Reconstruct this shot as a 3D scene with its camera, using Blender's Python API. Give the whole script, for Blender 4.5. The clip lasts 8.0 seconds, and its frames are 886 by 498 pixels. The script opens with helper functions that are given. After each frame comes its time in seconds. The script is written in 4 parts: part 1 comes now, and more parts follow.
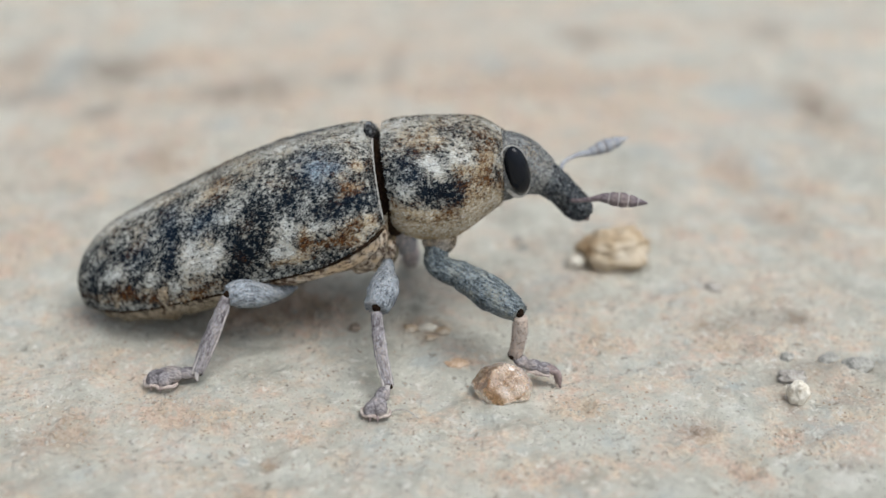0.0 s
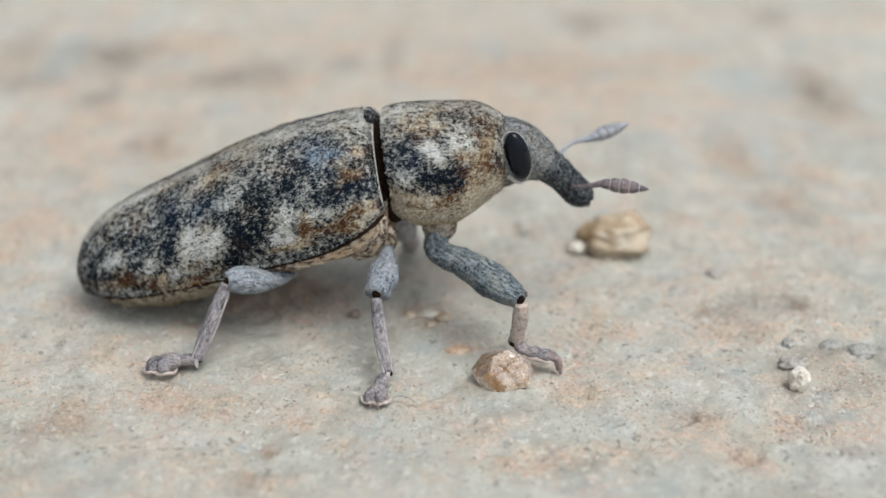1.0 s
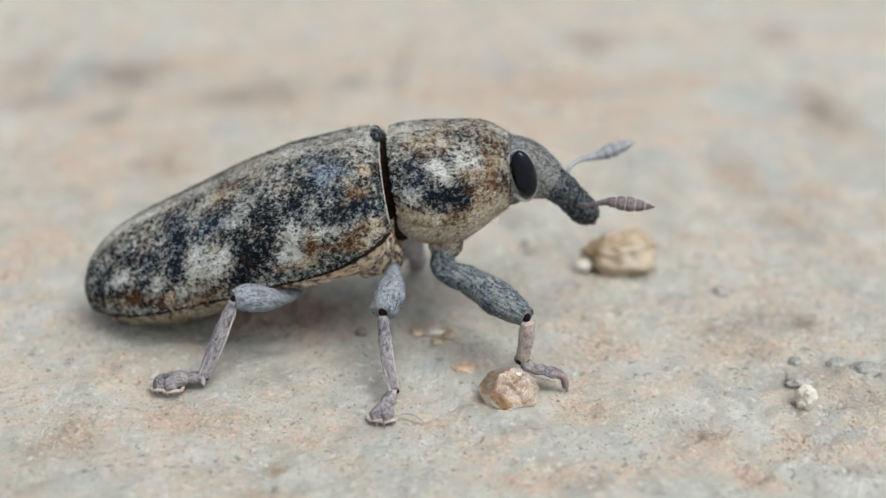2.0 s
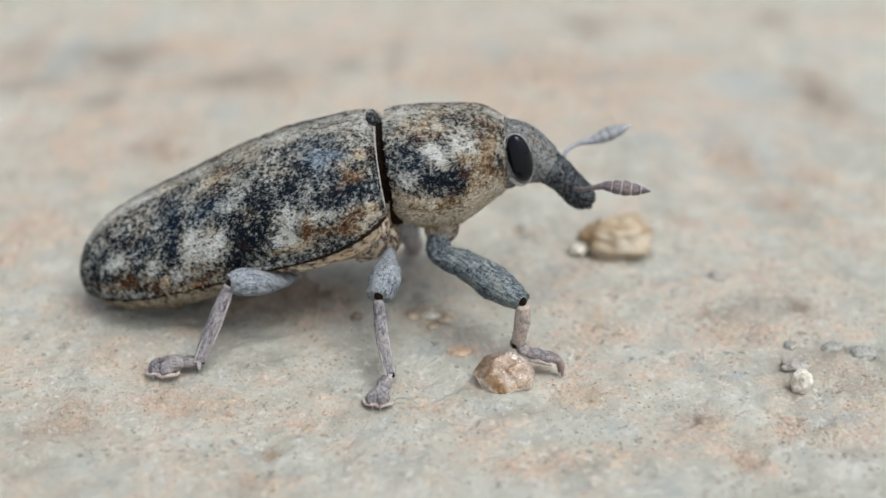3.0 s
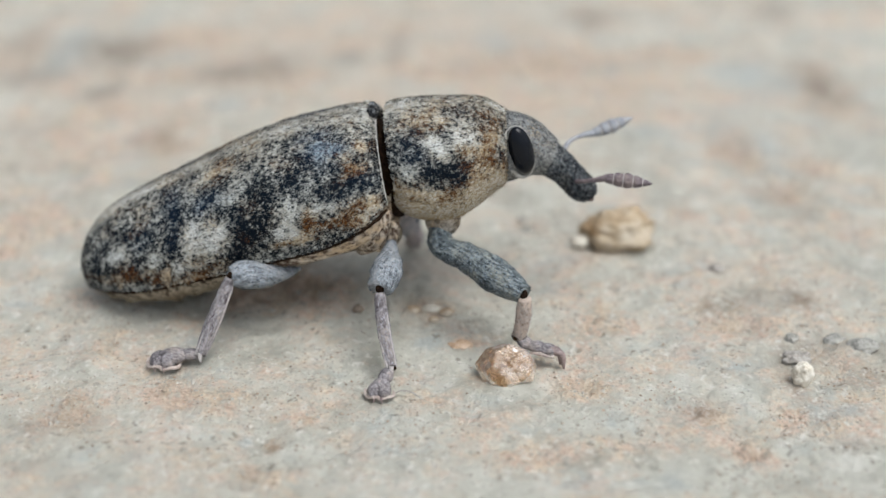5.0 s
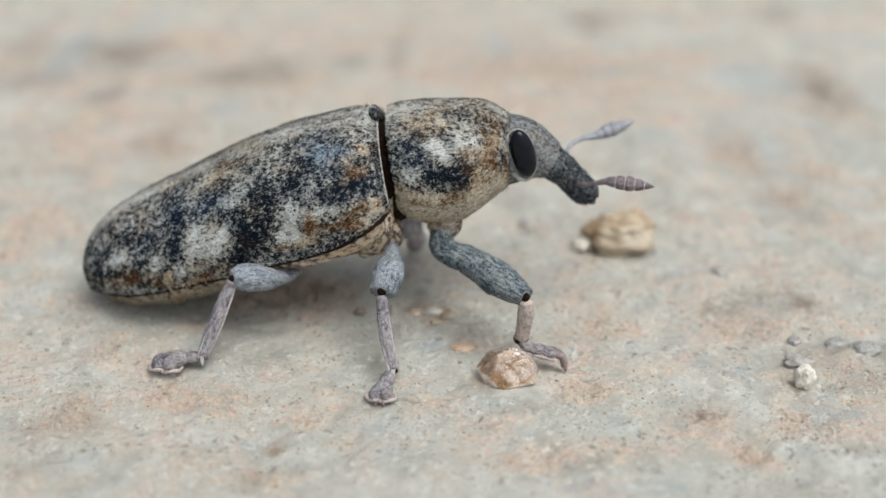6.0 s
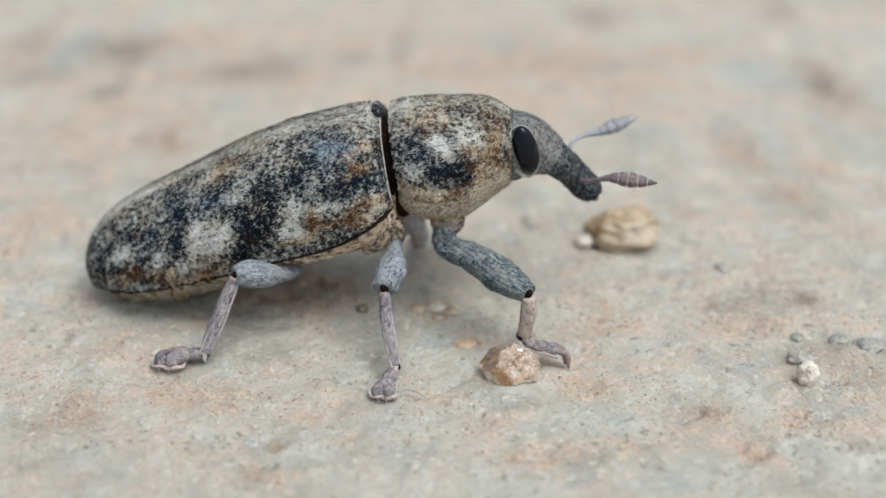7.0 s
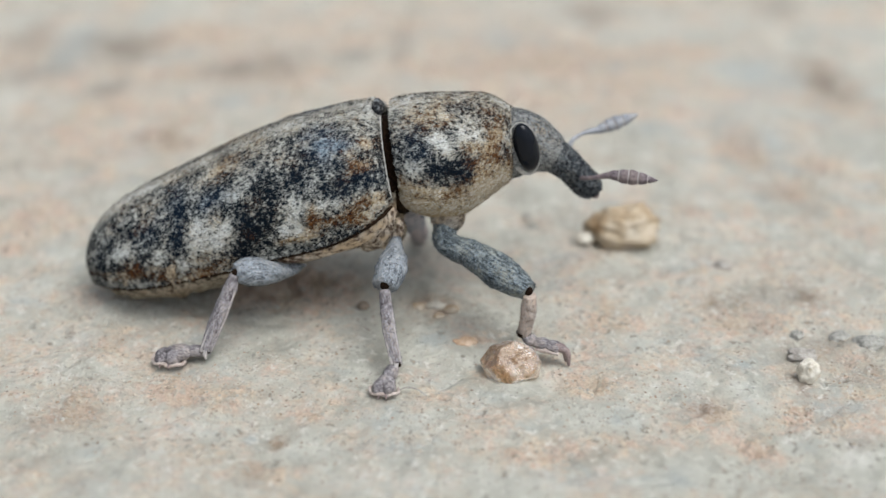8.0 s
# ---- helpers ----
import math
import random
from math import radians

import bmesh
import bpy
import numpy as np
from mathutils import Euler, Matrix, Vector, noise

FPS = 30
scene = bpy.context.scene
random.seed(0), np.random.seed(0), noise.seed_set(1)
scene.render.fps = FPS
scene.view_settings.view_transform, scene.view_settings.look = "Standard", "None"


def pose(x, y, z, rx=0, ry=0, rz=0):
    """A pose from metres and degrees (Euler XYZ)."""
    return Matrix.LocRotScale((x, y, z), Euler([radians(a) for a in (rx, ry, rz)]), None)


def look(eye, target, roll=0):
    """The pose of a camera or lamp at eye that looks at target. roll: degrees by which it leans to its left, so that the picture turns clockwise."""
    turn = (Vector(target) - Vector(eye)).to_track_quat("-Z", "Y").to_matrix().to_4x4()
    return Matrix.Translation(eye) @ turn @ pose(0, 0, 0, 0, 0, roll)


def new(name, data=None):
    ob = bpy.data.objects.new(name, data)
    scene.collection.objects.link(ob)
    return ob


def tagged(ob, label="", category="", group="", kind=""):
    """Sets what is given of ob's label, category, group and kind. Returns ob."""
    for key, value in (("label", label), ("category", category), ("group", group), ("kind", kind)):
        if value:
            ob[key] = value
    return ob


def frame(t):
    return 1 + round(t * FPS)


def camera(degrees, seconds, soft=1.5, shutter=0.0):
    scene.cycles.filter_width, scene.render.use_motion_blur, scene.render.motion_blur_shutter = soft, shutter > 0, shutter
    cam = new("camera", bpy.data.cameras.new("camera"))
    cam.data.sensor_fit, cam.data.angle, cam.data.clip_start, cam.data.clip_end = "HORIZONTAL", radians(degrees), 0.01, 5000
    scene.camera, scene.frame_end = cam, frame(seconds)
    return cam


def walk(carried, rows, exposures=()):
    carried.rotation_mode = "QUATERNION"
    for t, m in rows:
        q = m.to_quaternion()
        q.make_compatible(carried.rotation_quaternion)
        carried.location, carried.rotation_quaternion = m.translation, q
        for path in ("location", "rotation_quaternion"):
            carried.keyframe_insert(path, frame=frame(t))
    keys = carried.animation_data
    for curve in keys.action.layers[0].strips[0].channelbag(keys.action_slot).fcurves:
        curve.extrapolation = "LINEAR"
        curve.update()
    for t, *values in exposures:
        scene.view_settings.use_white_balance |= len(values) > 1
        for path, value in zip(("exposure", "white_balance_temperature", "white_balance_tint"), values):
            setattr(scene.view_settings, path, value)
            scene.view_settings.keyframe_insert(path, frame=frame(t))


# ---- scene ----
# One millimetre-sized set: a weevil on a weathered sandstone slab. Coordinates below are in millimetres and turned into metres when a mesh is made.
MM = 0.001

# ---- camera ----
cam = camera(40.0, 8.0, soft=1.5)
BASE = look((0, -29.098 * MM, 16.8 * MM), (0, 0, 0))
cam.data.dof.use_dof = True
cam.data.dof.focus_distance = 28.3 * MM
cam.data.dof.aperture_fstop = 48.0


def shaken(t, right, down, back):
    """A row of the path: degrees by which the picture moves to the right and down, and millimetres backwards."""
    return t, BASE @ pose(0, 0, back * MM, down, right, 0)


PATH = [
    (0.0, -0.399, 1.043, 0.111), (0.5, -0.458, 0.814, 0.074), (0.8, -0.559, 0.346, 0.037), (1.0, -0.389, 0.402, 0.013),
    (1.2, -0.213, 1.037, 0.052), (1.5, -0.096, 1.399, 0.111), (1.7, -0.027, 1.357, 0.103), (2.8, -0.372, 0.718, 0.058),
    (3.0, -0.288, 0.500, 0.050), (3.2, -0.186, 0.319, 0.041), (3.5, -0.104, 0.495, 0.027), (3.7, -0.027, 0.080, 0.004),
    (3.8, -0.346, 0.319, -0.008), (4.0, -0.019, -0.234, -0.031), (4.2, -0.133, 0.053, -0.012), (4.5, -0.224, 0.011, 0.017),
    (4.7, -0.213, 0.160, 0.018), (5.8, -0.293, 0.106, 0.026), (6.0, -0.144, 0.290, 0.027), (6.2, -0.133, 0.266, 0.024),
    (6.5, -0.067, 0.367, 0.020), (7.0, -0.014, 0.123, -0.004), (7.5, -0.096, -0.311, -0.044), (7.8, -0.213, -0.080, -0.018),
    (8.0, 0.000, 0.000, 0.000),
]
walk(cam, [shaken(*row) for row in PATH], [(0.0, 0.14, 6180, 8), (8.0, 0.14, 6180, 8)])

# ---- light: a bright overcast sky ----
SUN_HEIGHT, SUN_TURN = 67, 123
world = bpy.data.worlds.new("world")
scene.world = world
world.use_nodes = True
sky = world.node_tree.nodes.new("ShaderNodeTexSky")
sky.sky_type = "NISHITA"
sky.sun_disc = False
sky.sun_elevation = radians(SUN_HEIGHT)
sky.sun_rotation = radians(SUN_TURN)
sky.air_density, sky.dust_density, sky.ozone_density = 1.0, 4.0, 1.0
backing = world.node_tree.nodes["Background"]
backing.inputs["Strength"].default_value = 0.13
cloud = world.node_tree.nodes.new("ShaderNodeHueSaturation")
cloud.inputs["Saturation"].default_value = 0.35
world.node_tree.links.new(sky.outputs[0], cloud.inputs["Color"])
world.node_tree.links.new(cloud.outputs[0], backing.inputs["Color"])
sun = new("sun", bpy.data.lights.new("sun", "SUN"))
sun.data.energy, sun.data.angle, sun.data.color = 1.8, radians(40), (1.0, 0.98, 0.945)
sun.matrix_world = look((0.33, -0.21, 0.92), (0, 0, 0))


# ---- materials ----
class Nodes:
    """A small writer of node materials."""

    def __init__(self, name):
        self.material = bpy.data.materials.new(name)
        self.material.use_nodes = True
        self.tree = self.material.node_tree
        self.bsdf = self.tree.nodes["Principled BSDF"]
        self.place = self.tree.nodes.new("ShaderNodeTexCoord").outputs["Object"]

    def put(self, socket, value):
        if isinstance(value, bpy.types.NodeSocket):
            self.tree.links.new(value, socket)
        elif isinstance(value, (tuple, list)) and len(value) == 3 and socket.type == "RGBA":
            socket.default_value = (*value, 1)
        else:
            socket.default_value = value

    def noise(self, per_mm, detail=3.0, rough=0.6, where=None, stretch=None):
        at = where or self.place
        if stretch:
            m = self.tree.nodes.new("ShaderNodeMapping")
            self.put(m.inputs["Vector"], at)
            m.inputs["Scale"].default_value = stretch
            at = m.outputs[0]
        n = self.tree.nodes.new("ShaderNodeTexNoise")
        self.put(n.inputs["Vector"], at)
        n.inputs["Scale"].default_value = per_mm * 1000
        n.inputs["Detail"].default_value, n.inputs["Roughness"].default_value = detail, rough
        return n.outputs["Fac"]

    def cells(self, per_mm, out="Distance", feature="F1"):
        n = self.tree.nodes.new("ShaderNodeTexVoronoi")
        n.feature = feature
        self.put(n.inputs["Vector"], self.place)
        n.inputs["Scale"].default_value = per_mm * 1000
        return n.outputs[out]

    def math(self, op, a, b=0.0, c=0.0):
        n = self.tree.nodes.new("ShaderNodeMath")
        n.operation = op
        for s, v in zip(n.inputs, (a, b, c)):
            self.put(s, v)
        return n.outputs[0]

    def step(self, value, low, high, to_low=0.0, to_high=1.0):
        n = self.tree.nodes.new("ShaderNodeMapRange")
        n.interpolation_type = "SMOOTHSTEP"
        for s, v in zip(n.inputs, (value, low, high, to_low, to_high)):
            self.put(s, v)
        return n.outputs[0]

    def mix(self, fac, a, b, blend="MIX"):
        n = self.tree.nodes.new("ShaderNodeMix")
        n.data_type, n.blend_type = "RGBA", blend
        self.put(n.inputs[0], fac)
        self.put(n.inputs[6], a)
        self.put(n.inputs[7], b)
        return n.outputs[2]

    def attribute(self, name):
        n = self.tree.nodes.new("ShaderNodeAttribute")
        n.attribute_name = name
        return n.outputs["Fac"]

    def per_island(self):
        return self.tree.nodes.new("ShaderNodeNewGeometry").outputs["Random Per Island"]

    def ramp(self, fac, *stops):
        n = self.tree.nodes.new("ShaderNodeValToRGB")
        ramp = n.color_ramp
        while len(ramp.elements) < len(stops):
            ramp.elements.new(0.5)
        for e, (at, colour) in zip(ramp.elements, stops):
            e.position, e.color = at, (*colour, 1)
        self.put(n.inputs[0], fac)
        return n.outputs[0]

    def bump(self, height, millimetres, strength=1.0, onto=None):
        n = self.tree.nodes.new("ShaderNodeBump")
        n.inputs["Strength"].default_value = strength
        n.inputs["Distance"].default_value = millimetres * MM
        self.put(n.inputs["Height"], height)
        if onto:
            self.put(n.inputs["Normal"], onto)
        return n.outputs[0]

    def done(self, colour, rough=0.6, normal=None, **more):
        self.put(self.bsdf.inputs["Base Color"], colour)
        self.put(self.bsdf.inputs["Roughness"], rough)
        if normal:
            self.put(self.bsdf.inputs["Normal"], normal)
        for key, value in more.items():
            self.put(self.bsdf.inputs[key.replace("_", " ")], value)
        return self.material


def scaly(name, light, tan, dark, brown, share=0.5, per_mm=13.0, contrast=0.10, sheen=0.04, patched=True):
    """Chitin under a coat of tiny scales: each scale is pale or dark, and their share follows the patches of the shell."""
    m = Nodes(name)
    warp = m.tree.nodes.new("ShaderNodeTexNoise")
    m.put(warp.inputs["Vector"], m.place)
    warp.inputs["Scale"].default_value = per_mm * 900
    bent = m.tree.nodes.new("ShaderNodeVectorMath")
    bent.operation = "MULTIPLY_ADD"
    m.put(bent.inputs[0], warp.outputs["Color"])
    bent.inputs[1].default_value = (0.9 / per_mm * MM,) * 3
    m.put(bent.inputs[2], m.place)
    straight, m.place = m.place, bent.outputs[0]
    chance, mound = m.cells(per_mm, "Color"), m.cells(per_mm)
    m.place = straight
    fine, broad = m.noise(per_mm * 0.55, 3, 0.65), m.noise(per_mm * 0.16, 3, 0.6)
    value = m.math("MULTIPLY_ADD", chance, 0.36, m.math("MULTIPLY_ADD", fine, 0.85, -0.105))
    value = m.math("MULTIPLY_ADD", broad, 0.36, m.math("ADD", value, -0.18))
    warm = m.step(m.noise(per_mm * 0.10, 3, 0.6), 0.45, 0.75)
    blue, pale = 0.15, 0.6
    if patched:
        tone = m.attribute("tone")
        value = m.math("MULTIPLY_ADD", tone, 0.20, value)
        warm = m.math("MULTIPLY_ADD", warm, 0.22, m.attribute("warm"))
        blue = m.attribute("blue")
        pale = m.step(tone, -0.9, 0.9)
    cover = m.step(value, share - contrast, share + contrast)
    warm_fac = m.math("MINIMUM", warm, 1.0)
    bright = m.mix(warm_fac, light, tan)
    bright = m.mix(pale, m.mix(0.22, bright, dark), bright)
    bright = m.mix(m.math("MULTIPLY", blue, 0.45), bright, (0.20, 0.30, 0.48))
    deep = m.mix(m.math("MULTIPLY", warm_fac, 0.4), dark, brown)
    deep = m.mix(m.math("MULTIPLY", blue, 0.6), deep, (0.016, 0.032, 0.062))
    colour = m.mix(cover, deep, bright)
    tint = m.noise(per_mm * 1.6, 2, 0.5)
    colour = m.mix(m.step(tint, 0.35, 0.7, 0.0, 0.35), colour, dark)
    height = m.math("ADD", m.math("MULTIPLY", cover, 0.7), m.math("MULTIPLY", mound, -0.8))
    return m.done(colour, m.step(cover, 0, 1, 0.48, 0.75), m.bump(height, 0.04, 0.9), Specular_IOR_Level=sheen)


def hairy(name, light, tan, dark, per_mm=14.0, low=0.34, high=0.66):
    """Short pale hairs lying along a limb over a darker skin."""
    m = Nodes(name)
    way = m.tree.nodes.new("ShaderNodeCombineXYZ")
    m.put(way.inputs[0], m.math("MULTIPLY", m.attribute("along"), 0.22 * MM))
    m.put(way.inputs[1], m.math("MULTIPLY", m.attribute("round"), MM))
    hairs = m.noise(per_mm, 4, 0.6, way.outputs[0])
    spots, broad = m.noise(per_mm * 0.8, 3, 0.6), m.noise(2.2, 3, 0.6)
    value = m.math("MULTIPLY_ADD", spots, 0.45, m.math("MULTIPLY", hairs, 0.55))
    value = m.math("MULTIPLY_ADD", broad, 0.35, m.math("ADD", value, -0.175))
    cover = m.step(value, low, high)
    colour = m.mix(cover, dark, m.mix(m.step(broad, 0.4, 0.65), light, tan))
    return m.done(colour, 0.62, m.bump(m.math("MULTIPLY_ADD", spots, 0.6, hairs), 0.035, 0.8), Specular_IOR_Level=0.25)


def plain_grain(name, pale, mid, dark, per_mm=3.0, rough=0.7, bump_mm=0.03, **more):
    m = Nodes(name)
    a, b = m.noise(per_mm, 5, 0.65), m.noise(per_mm * 5, 3, 0.6)
    colour = m.ramp(m.math("MULTIPLY_ADD", b, 0.4, m.math("MULTIPLY", a, 0.6)), (0.36, dark), (0.5, mid), (0.64, pale))
    return m.done(colour, rough, m.bump(m.math("ADD", a, m.math("MULTIPLY", b, 0.5)), bump_mm), **more)


def stone_material():
    m = Nodes("weathered_sandstone")
    # rust also carries the warm bounced light painted under the belly
    rust, slate, umber = m.attribute("rust"), m.attribute("slate"), m.attribute("umber")
    grain, pepper = m.noise(9, 5, 0.7), m.noise(4.2, 4, 0.7)
    mottle, broad = m.noise(1.1, 6, 0.66), m.noise(0.42, 5, 0.62)
    base = m.ramp(m.math("MULTIPLY_ADD", mottle, 0.6, m.math("MULTIPLY", broad, 0.4)),
                  (0.36, (0.40, 0.385, 0.32)), (0.46, (0.55, 0.535, 0.455)), (0.54, (0.62, 0.605, 0.52)), (0.64, (0.72, 0.70, 0.62)))
    ragged = m.step(m.math("MULTIPLY_ADD", pepper, 0.6, m.math("MULTIPLY", m.noise(1.7, 5, 0.7), 0.4)), 0.34, 0.66)
    blush = m.step(m.noise(0.50, 6, 0.68, stretch=(0.8, 1.0, 1)), 0.43, 0.62, 0.0, 0.86)
    orange = m.math("MULTIPLY", m.math("MULTIPLY_ADD", rust, 1.4, blush), m.math("MULTIPLY_ADD", ragged, 1.05, 0.14))
    crisp = m.step(grain, 0.36, 0.64)
    rosy = m.mix(crisp, (0.62, 0.435, 0.32), (0.80, 0.635, 0.505))
    sandy = m.mix(crisp, (0.64, 0.485, 0.335), (0.81, 0.685, 0.53))
    colour = m.mix(m.math("MINIMUM", orange, 0.88), base, m.mix(m.step(m.noise(1.3, 3, 0.6), 0.38, 0.62), rosy, sandy))
    cloud = m.step(m.noise(0.55, 5, 0.66, stretch=(0.8, 1.0, 1.3)), 0.50, 0.68, 0.0, 0.55)
    grey = m.math("MULTIPLY", m.math("ADD", slate, cloud), m.math("MULTIPLY_ADD", m.step(m.noise(1.9, 5, 0.7), 0.38, 0.62), 0.7, 0.3))
    colour = m.mix(m.math("MINIMUM", m.math("MULTIPLY", grey, 1.25), 0.82), colour, m.mix(grain, (0.39, 0.415, 0.385), (0.58, 0.61, 0.575)))
    smudge = m.step(m.noise(0.62, 5, 0.66, stretch=(0.6, 1.0, 1.7)), 0.57, 0.74, 0.0, 0.24)
    # umber: brown smudges, and the painted dark of one pit
    smudge = m.math("MINIMUM", m.math("ADD", smudge, m.math("MULTIPLY", umber, m.math("MULTIPLY_ADD", ragged, 0.60, 0.26))), 0.88)
    colour = m.mix(smudge, colour, m.mix(grain, (0.17, 0.13, 0.095), (0.40, 0.325, 0.255)))
    # shade of small pits in the crumbly rust, put in as dark colour
    pit_shade = m.math("MULTIPLY", m.step(m.noise(4.6, 4, 0.75), 0.34, 0.42, 0.4, 0.0), m.math("MINIMUM", m.math("MULTIPLY_ADD", rust, 1.0, m.math("MULTIPLY", blush, 0.3)), 1.0))
    colour = m.mix(pit_shade, colour, (0.36, 0.24, 0.16))
    where = m.step(m.noise(0.8, 3, 0.6), 0.42, 0.62)
    specks = m.math("MULTIPLY", m.step(m.noise(5.0, 2, 0.55), 0.33, 0.41, 0.60, 0.0), where)
    colour = m.mix(specks, colour, (0.20, 0.165, 0.125))
    dust = m.math("MULTIPLY", m.step(m.noise(8.5, 2, 0.6), 0.30, 0.38, 0.45, 0.0), m.step(m.noise(1.1, 3, 0.6), 0.40, 0.56))
    colour = m.mix(dust, colour, (0.24, 0.20, 0.16))
    chalk = m.math("MULTIPLY", m.step(m.noise(4.4, 3, 0.65), 0.56, 0.66, 0.0, 0.75), m.step(m.noise(0.6, 3, 0.6), 0.40, 0.60, 0.25, 1.0))
    colour = m.mix(chalk, colour, (0.78, 0.75, 0.68))
    coarse = m.math("MULTIPLY_ADD", m.math("MINIMUM", rust, 1.0), 0.2, 0.6)
    height = m.math("MULTIPLY_ADD", grain, 0.45, m.math("MULTIPLY", m.noise(2.8, 6, 0.74), 1.3))
    bumpy = m.bump(m.math("MULTIPLY", height, coarse), 0.36, 0.9)
    return m.done(colour, m.step(mottle, 0.3, 0.7, 0.62, 0.85), bumpy, Specular_IOR_Level=0.22)


STONE = stone_material()


def flake_material(name, light, tan, dark, brown, share=0.5, patched=True, spread=1.3):
    """Single scales, each pale or dark by chance and by the patch that it lies in."""
    m = Nodes(name)
    chance = m.per_island()
    other = m.math("FRACT", m.math("MULTIPLY", chance, 91.7))
    value = m.math("MULTIPLY_ADD", chance, 0.22, 0.39)
    value = m.math("ADD", value, m.math("MULTIPLY_ADD", m.noise(9.0, 3, 0.7), spread, -0.5 * spread))
    value = m.math("ADD", value, m.math("MULTIPLY_ADD", m.noise(2.2, 3, 0.6), 0.35, -0.175))
    warm, blue, pale = m.step(m.noise(1.6, 3, 0.6), 0.42, 0.72, 0.0, 0.45), 0.2, 0.6
    if patched:
        tone = m.attribute("tone")
        value = m.math("MULTIPLY_ADD", tone, 0.20, value)
        warm = m.math("MULTIPLY_ADD", warm, 0.6, m.attribute("warm"))
        blue, pale = m.attribute("blue"), m.step(tone, -0.9, 0.7)
    warm = m.math("MINIMUM", m.math("MULTIPLY", warm, m.math("MULTIPLY_ADD", other, 0.9, 0.45)), 1.0)
    cover = m.step(value, share - 0.19, share + 0.20)
    bright = m.mix(warm, light, tan)
    bright = m.mix(pale, m.mix(0.25, bright, dark), bright)
    if patched:
        bright = m.mix(m.step(tone, 0.45, 1.1, 0.0, 0.75), bright, m.mix(warm, (0.70, 0.74, 0.745), (0.66, 0.57, 0.43)))
    bright = m.mix(m.math("MULTIPLY", blue, 0.62), bright, (0.20, 0.33, 0.45))
    bright = m.mix(m.math("MULTIPLY", other, 0.25), bright, dark)
    deep = m.mix(m.step(warm, 0.4, 1.0, 0.0, 0.75), dark, brown)
    deep = m.mix(m.math("MULTIPLY", blue, 0.6), deep, (0.014, 0.030, 0.062))
    return m.done(m.mix(cover, deep, bright), m.math("MULTIPLY_ADD", other, 0.25, 0.5), Specular_IOR_Level=0.05)


FLAKES = flake_material("shell_scales", (0.51, 0.53, 0.505), (0.50, 0.41, 0.27), (0.004, 0.008, 0.013), (0.15, 0.06, 0.016), 0.55)
HEAD_FLAKES = flake_material("head_scales", (0.36, 0.355, 0.33), (0.37, 0.32, 0.24), (0.05, 0.05, 0.05), (0.10, 0.07, 0.04), 0.46, False, 0.8)
SNOUT_FLAKES = flake_material("snout_scales", (0.19, 0.20, 0.20), (0.20, 0.17, 0.13), (0.012, 0.013, 0.016), (0.05, 0.04, 0.03), 0.56, False, 0.9)
LEG_FLAKES = flake_material("leg_scales", (0.42, 0.45, 0.48), (0.40, 0.39, 0.36), (0.06, 0.068, 0.08), (0.11, 0.09, 0.08), 0.40, False)
FRONT_FLAKES = flake_material("front_leg_scales", (0.31, 0.355, 0.385), (0.28, 0.315, 0.335), (0.028, 0.036, 0.045), (0.06, 0.055, 0.05), 0.46, False, 1.1)
BROWN_FLAKES = flake_material("brown_shin_scales", (0.64, 0.55, 0.48), (0.60, 0.48, 0.38), (0.22, 0.16, 0.12), (0.24, 0.16, 0.11), 0.34, False)
SHIN_FLAKES = flake_material("shin_scales", (0.44, 0.41, 0.42), (0.42, 0.36, 0.33), (0.12, 0.10, 0.105), (0.15, 0.12, 0.10), 0.38, False)
SHELL = scaly("scaled_shell", (0.50, 0.54, 0.55), (0.46, 0.35, 0.205), (0.008, 0.010, 0.014), (0.10, 0.052, 0.018), 0.50, 20.0, 0.19)
BELLY = scaly("pale_belly_scales", (0.56, 0.48, 0.35), (0.46, 0.33, 0.18), (0.05, 0.035, 0.022), (0.13, 0.065, 0.025), 0.47, 11, 0.2, patched=False)
FOLDED = hairy("tan_streaked_flank", (0.64, 0.56, 0.46), (0.54, 0.41, 0.27), (0.07, 0.04, 0.025), 9, 0.40, 0.58)
FLANK = scaly("tan_flank_scales", (0.60, 0.54, 0.45), (0.52, 0.39, 0.24), (0.05, 0.04, 0.03), (0.13, 0.07, 0.03), 0.44, 12, 0.24, patched=False)
HEAD = scaly("grey_head_scales", (0.46, 0.45, 0.41), (0.44, 0.36, 0.25), (0.03, 0.03, 0.032), (0.08, 0.055, 0.03), 0.46, 19, 0.18, patched=False)
SNOUT = scaly("dark_snout_scales", (0.30, 0.31, 0.31), (0.28, 0.24, 0.18), (0.018, 0.019, 0.021), (0.05, 0.04, 0.03), 0.56, 20, 0.16, patched=False)
FEMUR = hairy("blue_grey_leg_hairs", (0.34, 0.385, 0.395), (0.33, 0.34, 0.30), (0.026, 0.035, 0.040), 15, 0.36, 0.68)
# mauve far leg, coloured paler than the others to look lit under the body
LIT_MAUVE_LEG = hairy("lit_mauve_leg_hairs", (0.74, 0.67, 0.66), (0.70, 0.60, 0.57), (0.36, 0.28, 0.27), 15, 0.28, 0.62)
PALE_FEMUR = hairy("pale_grey_leg_hairs", (0.45, 0.475, 0.50), (0.42, 0.42, 0.42), (0.07, 0.078, 0.09), 15, 0.32, 0.66)
SHIN = hairy("mauve_grey_shin_hairs", (0.42, 0.39, 0.395), (0.39, 0.345, 0.32), (0.08, 0.065, 0.07), 15, 0.33, 0.66)
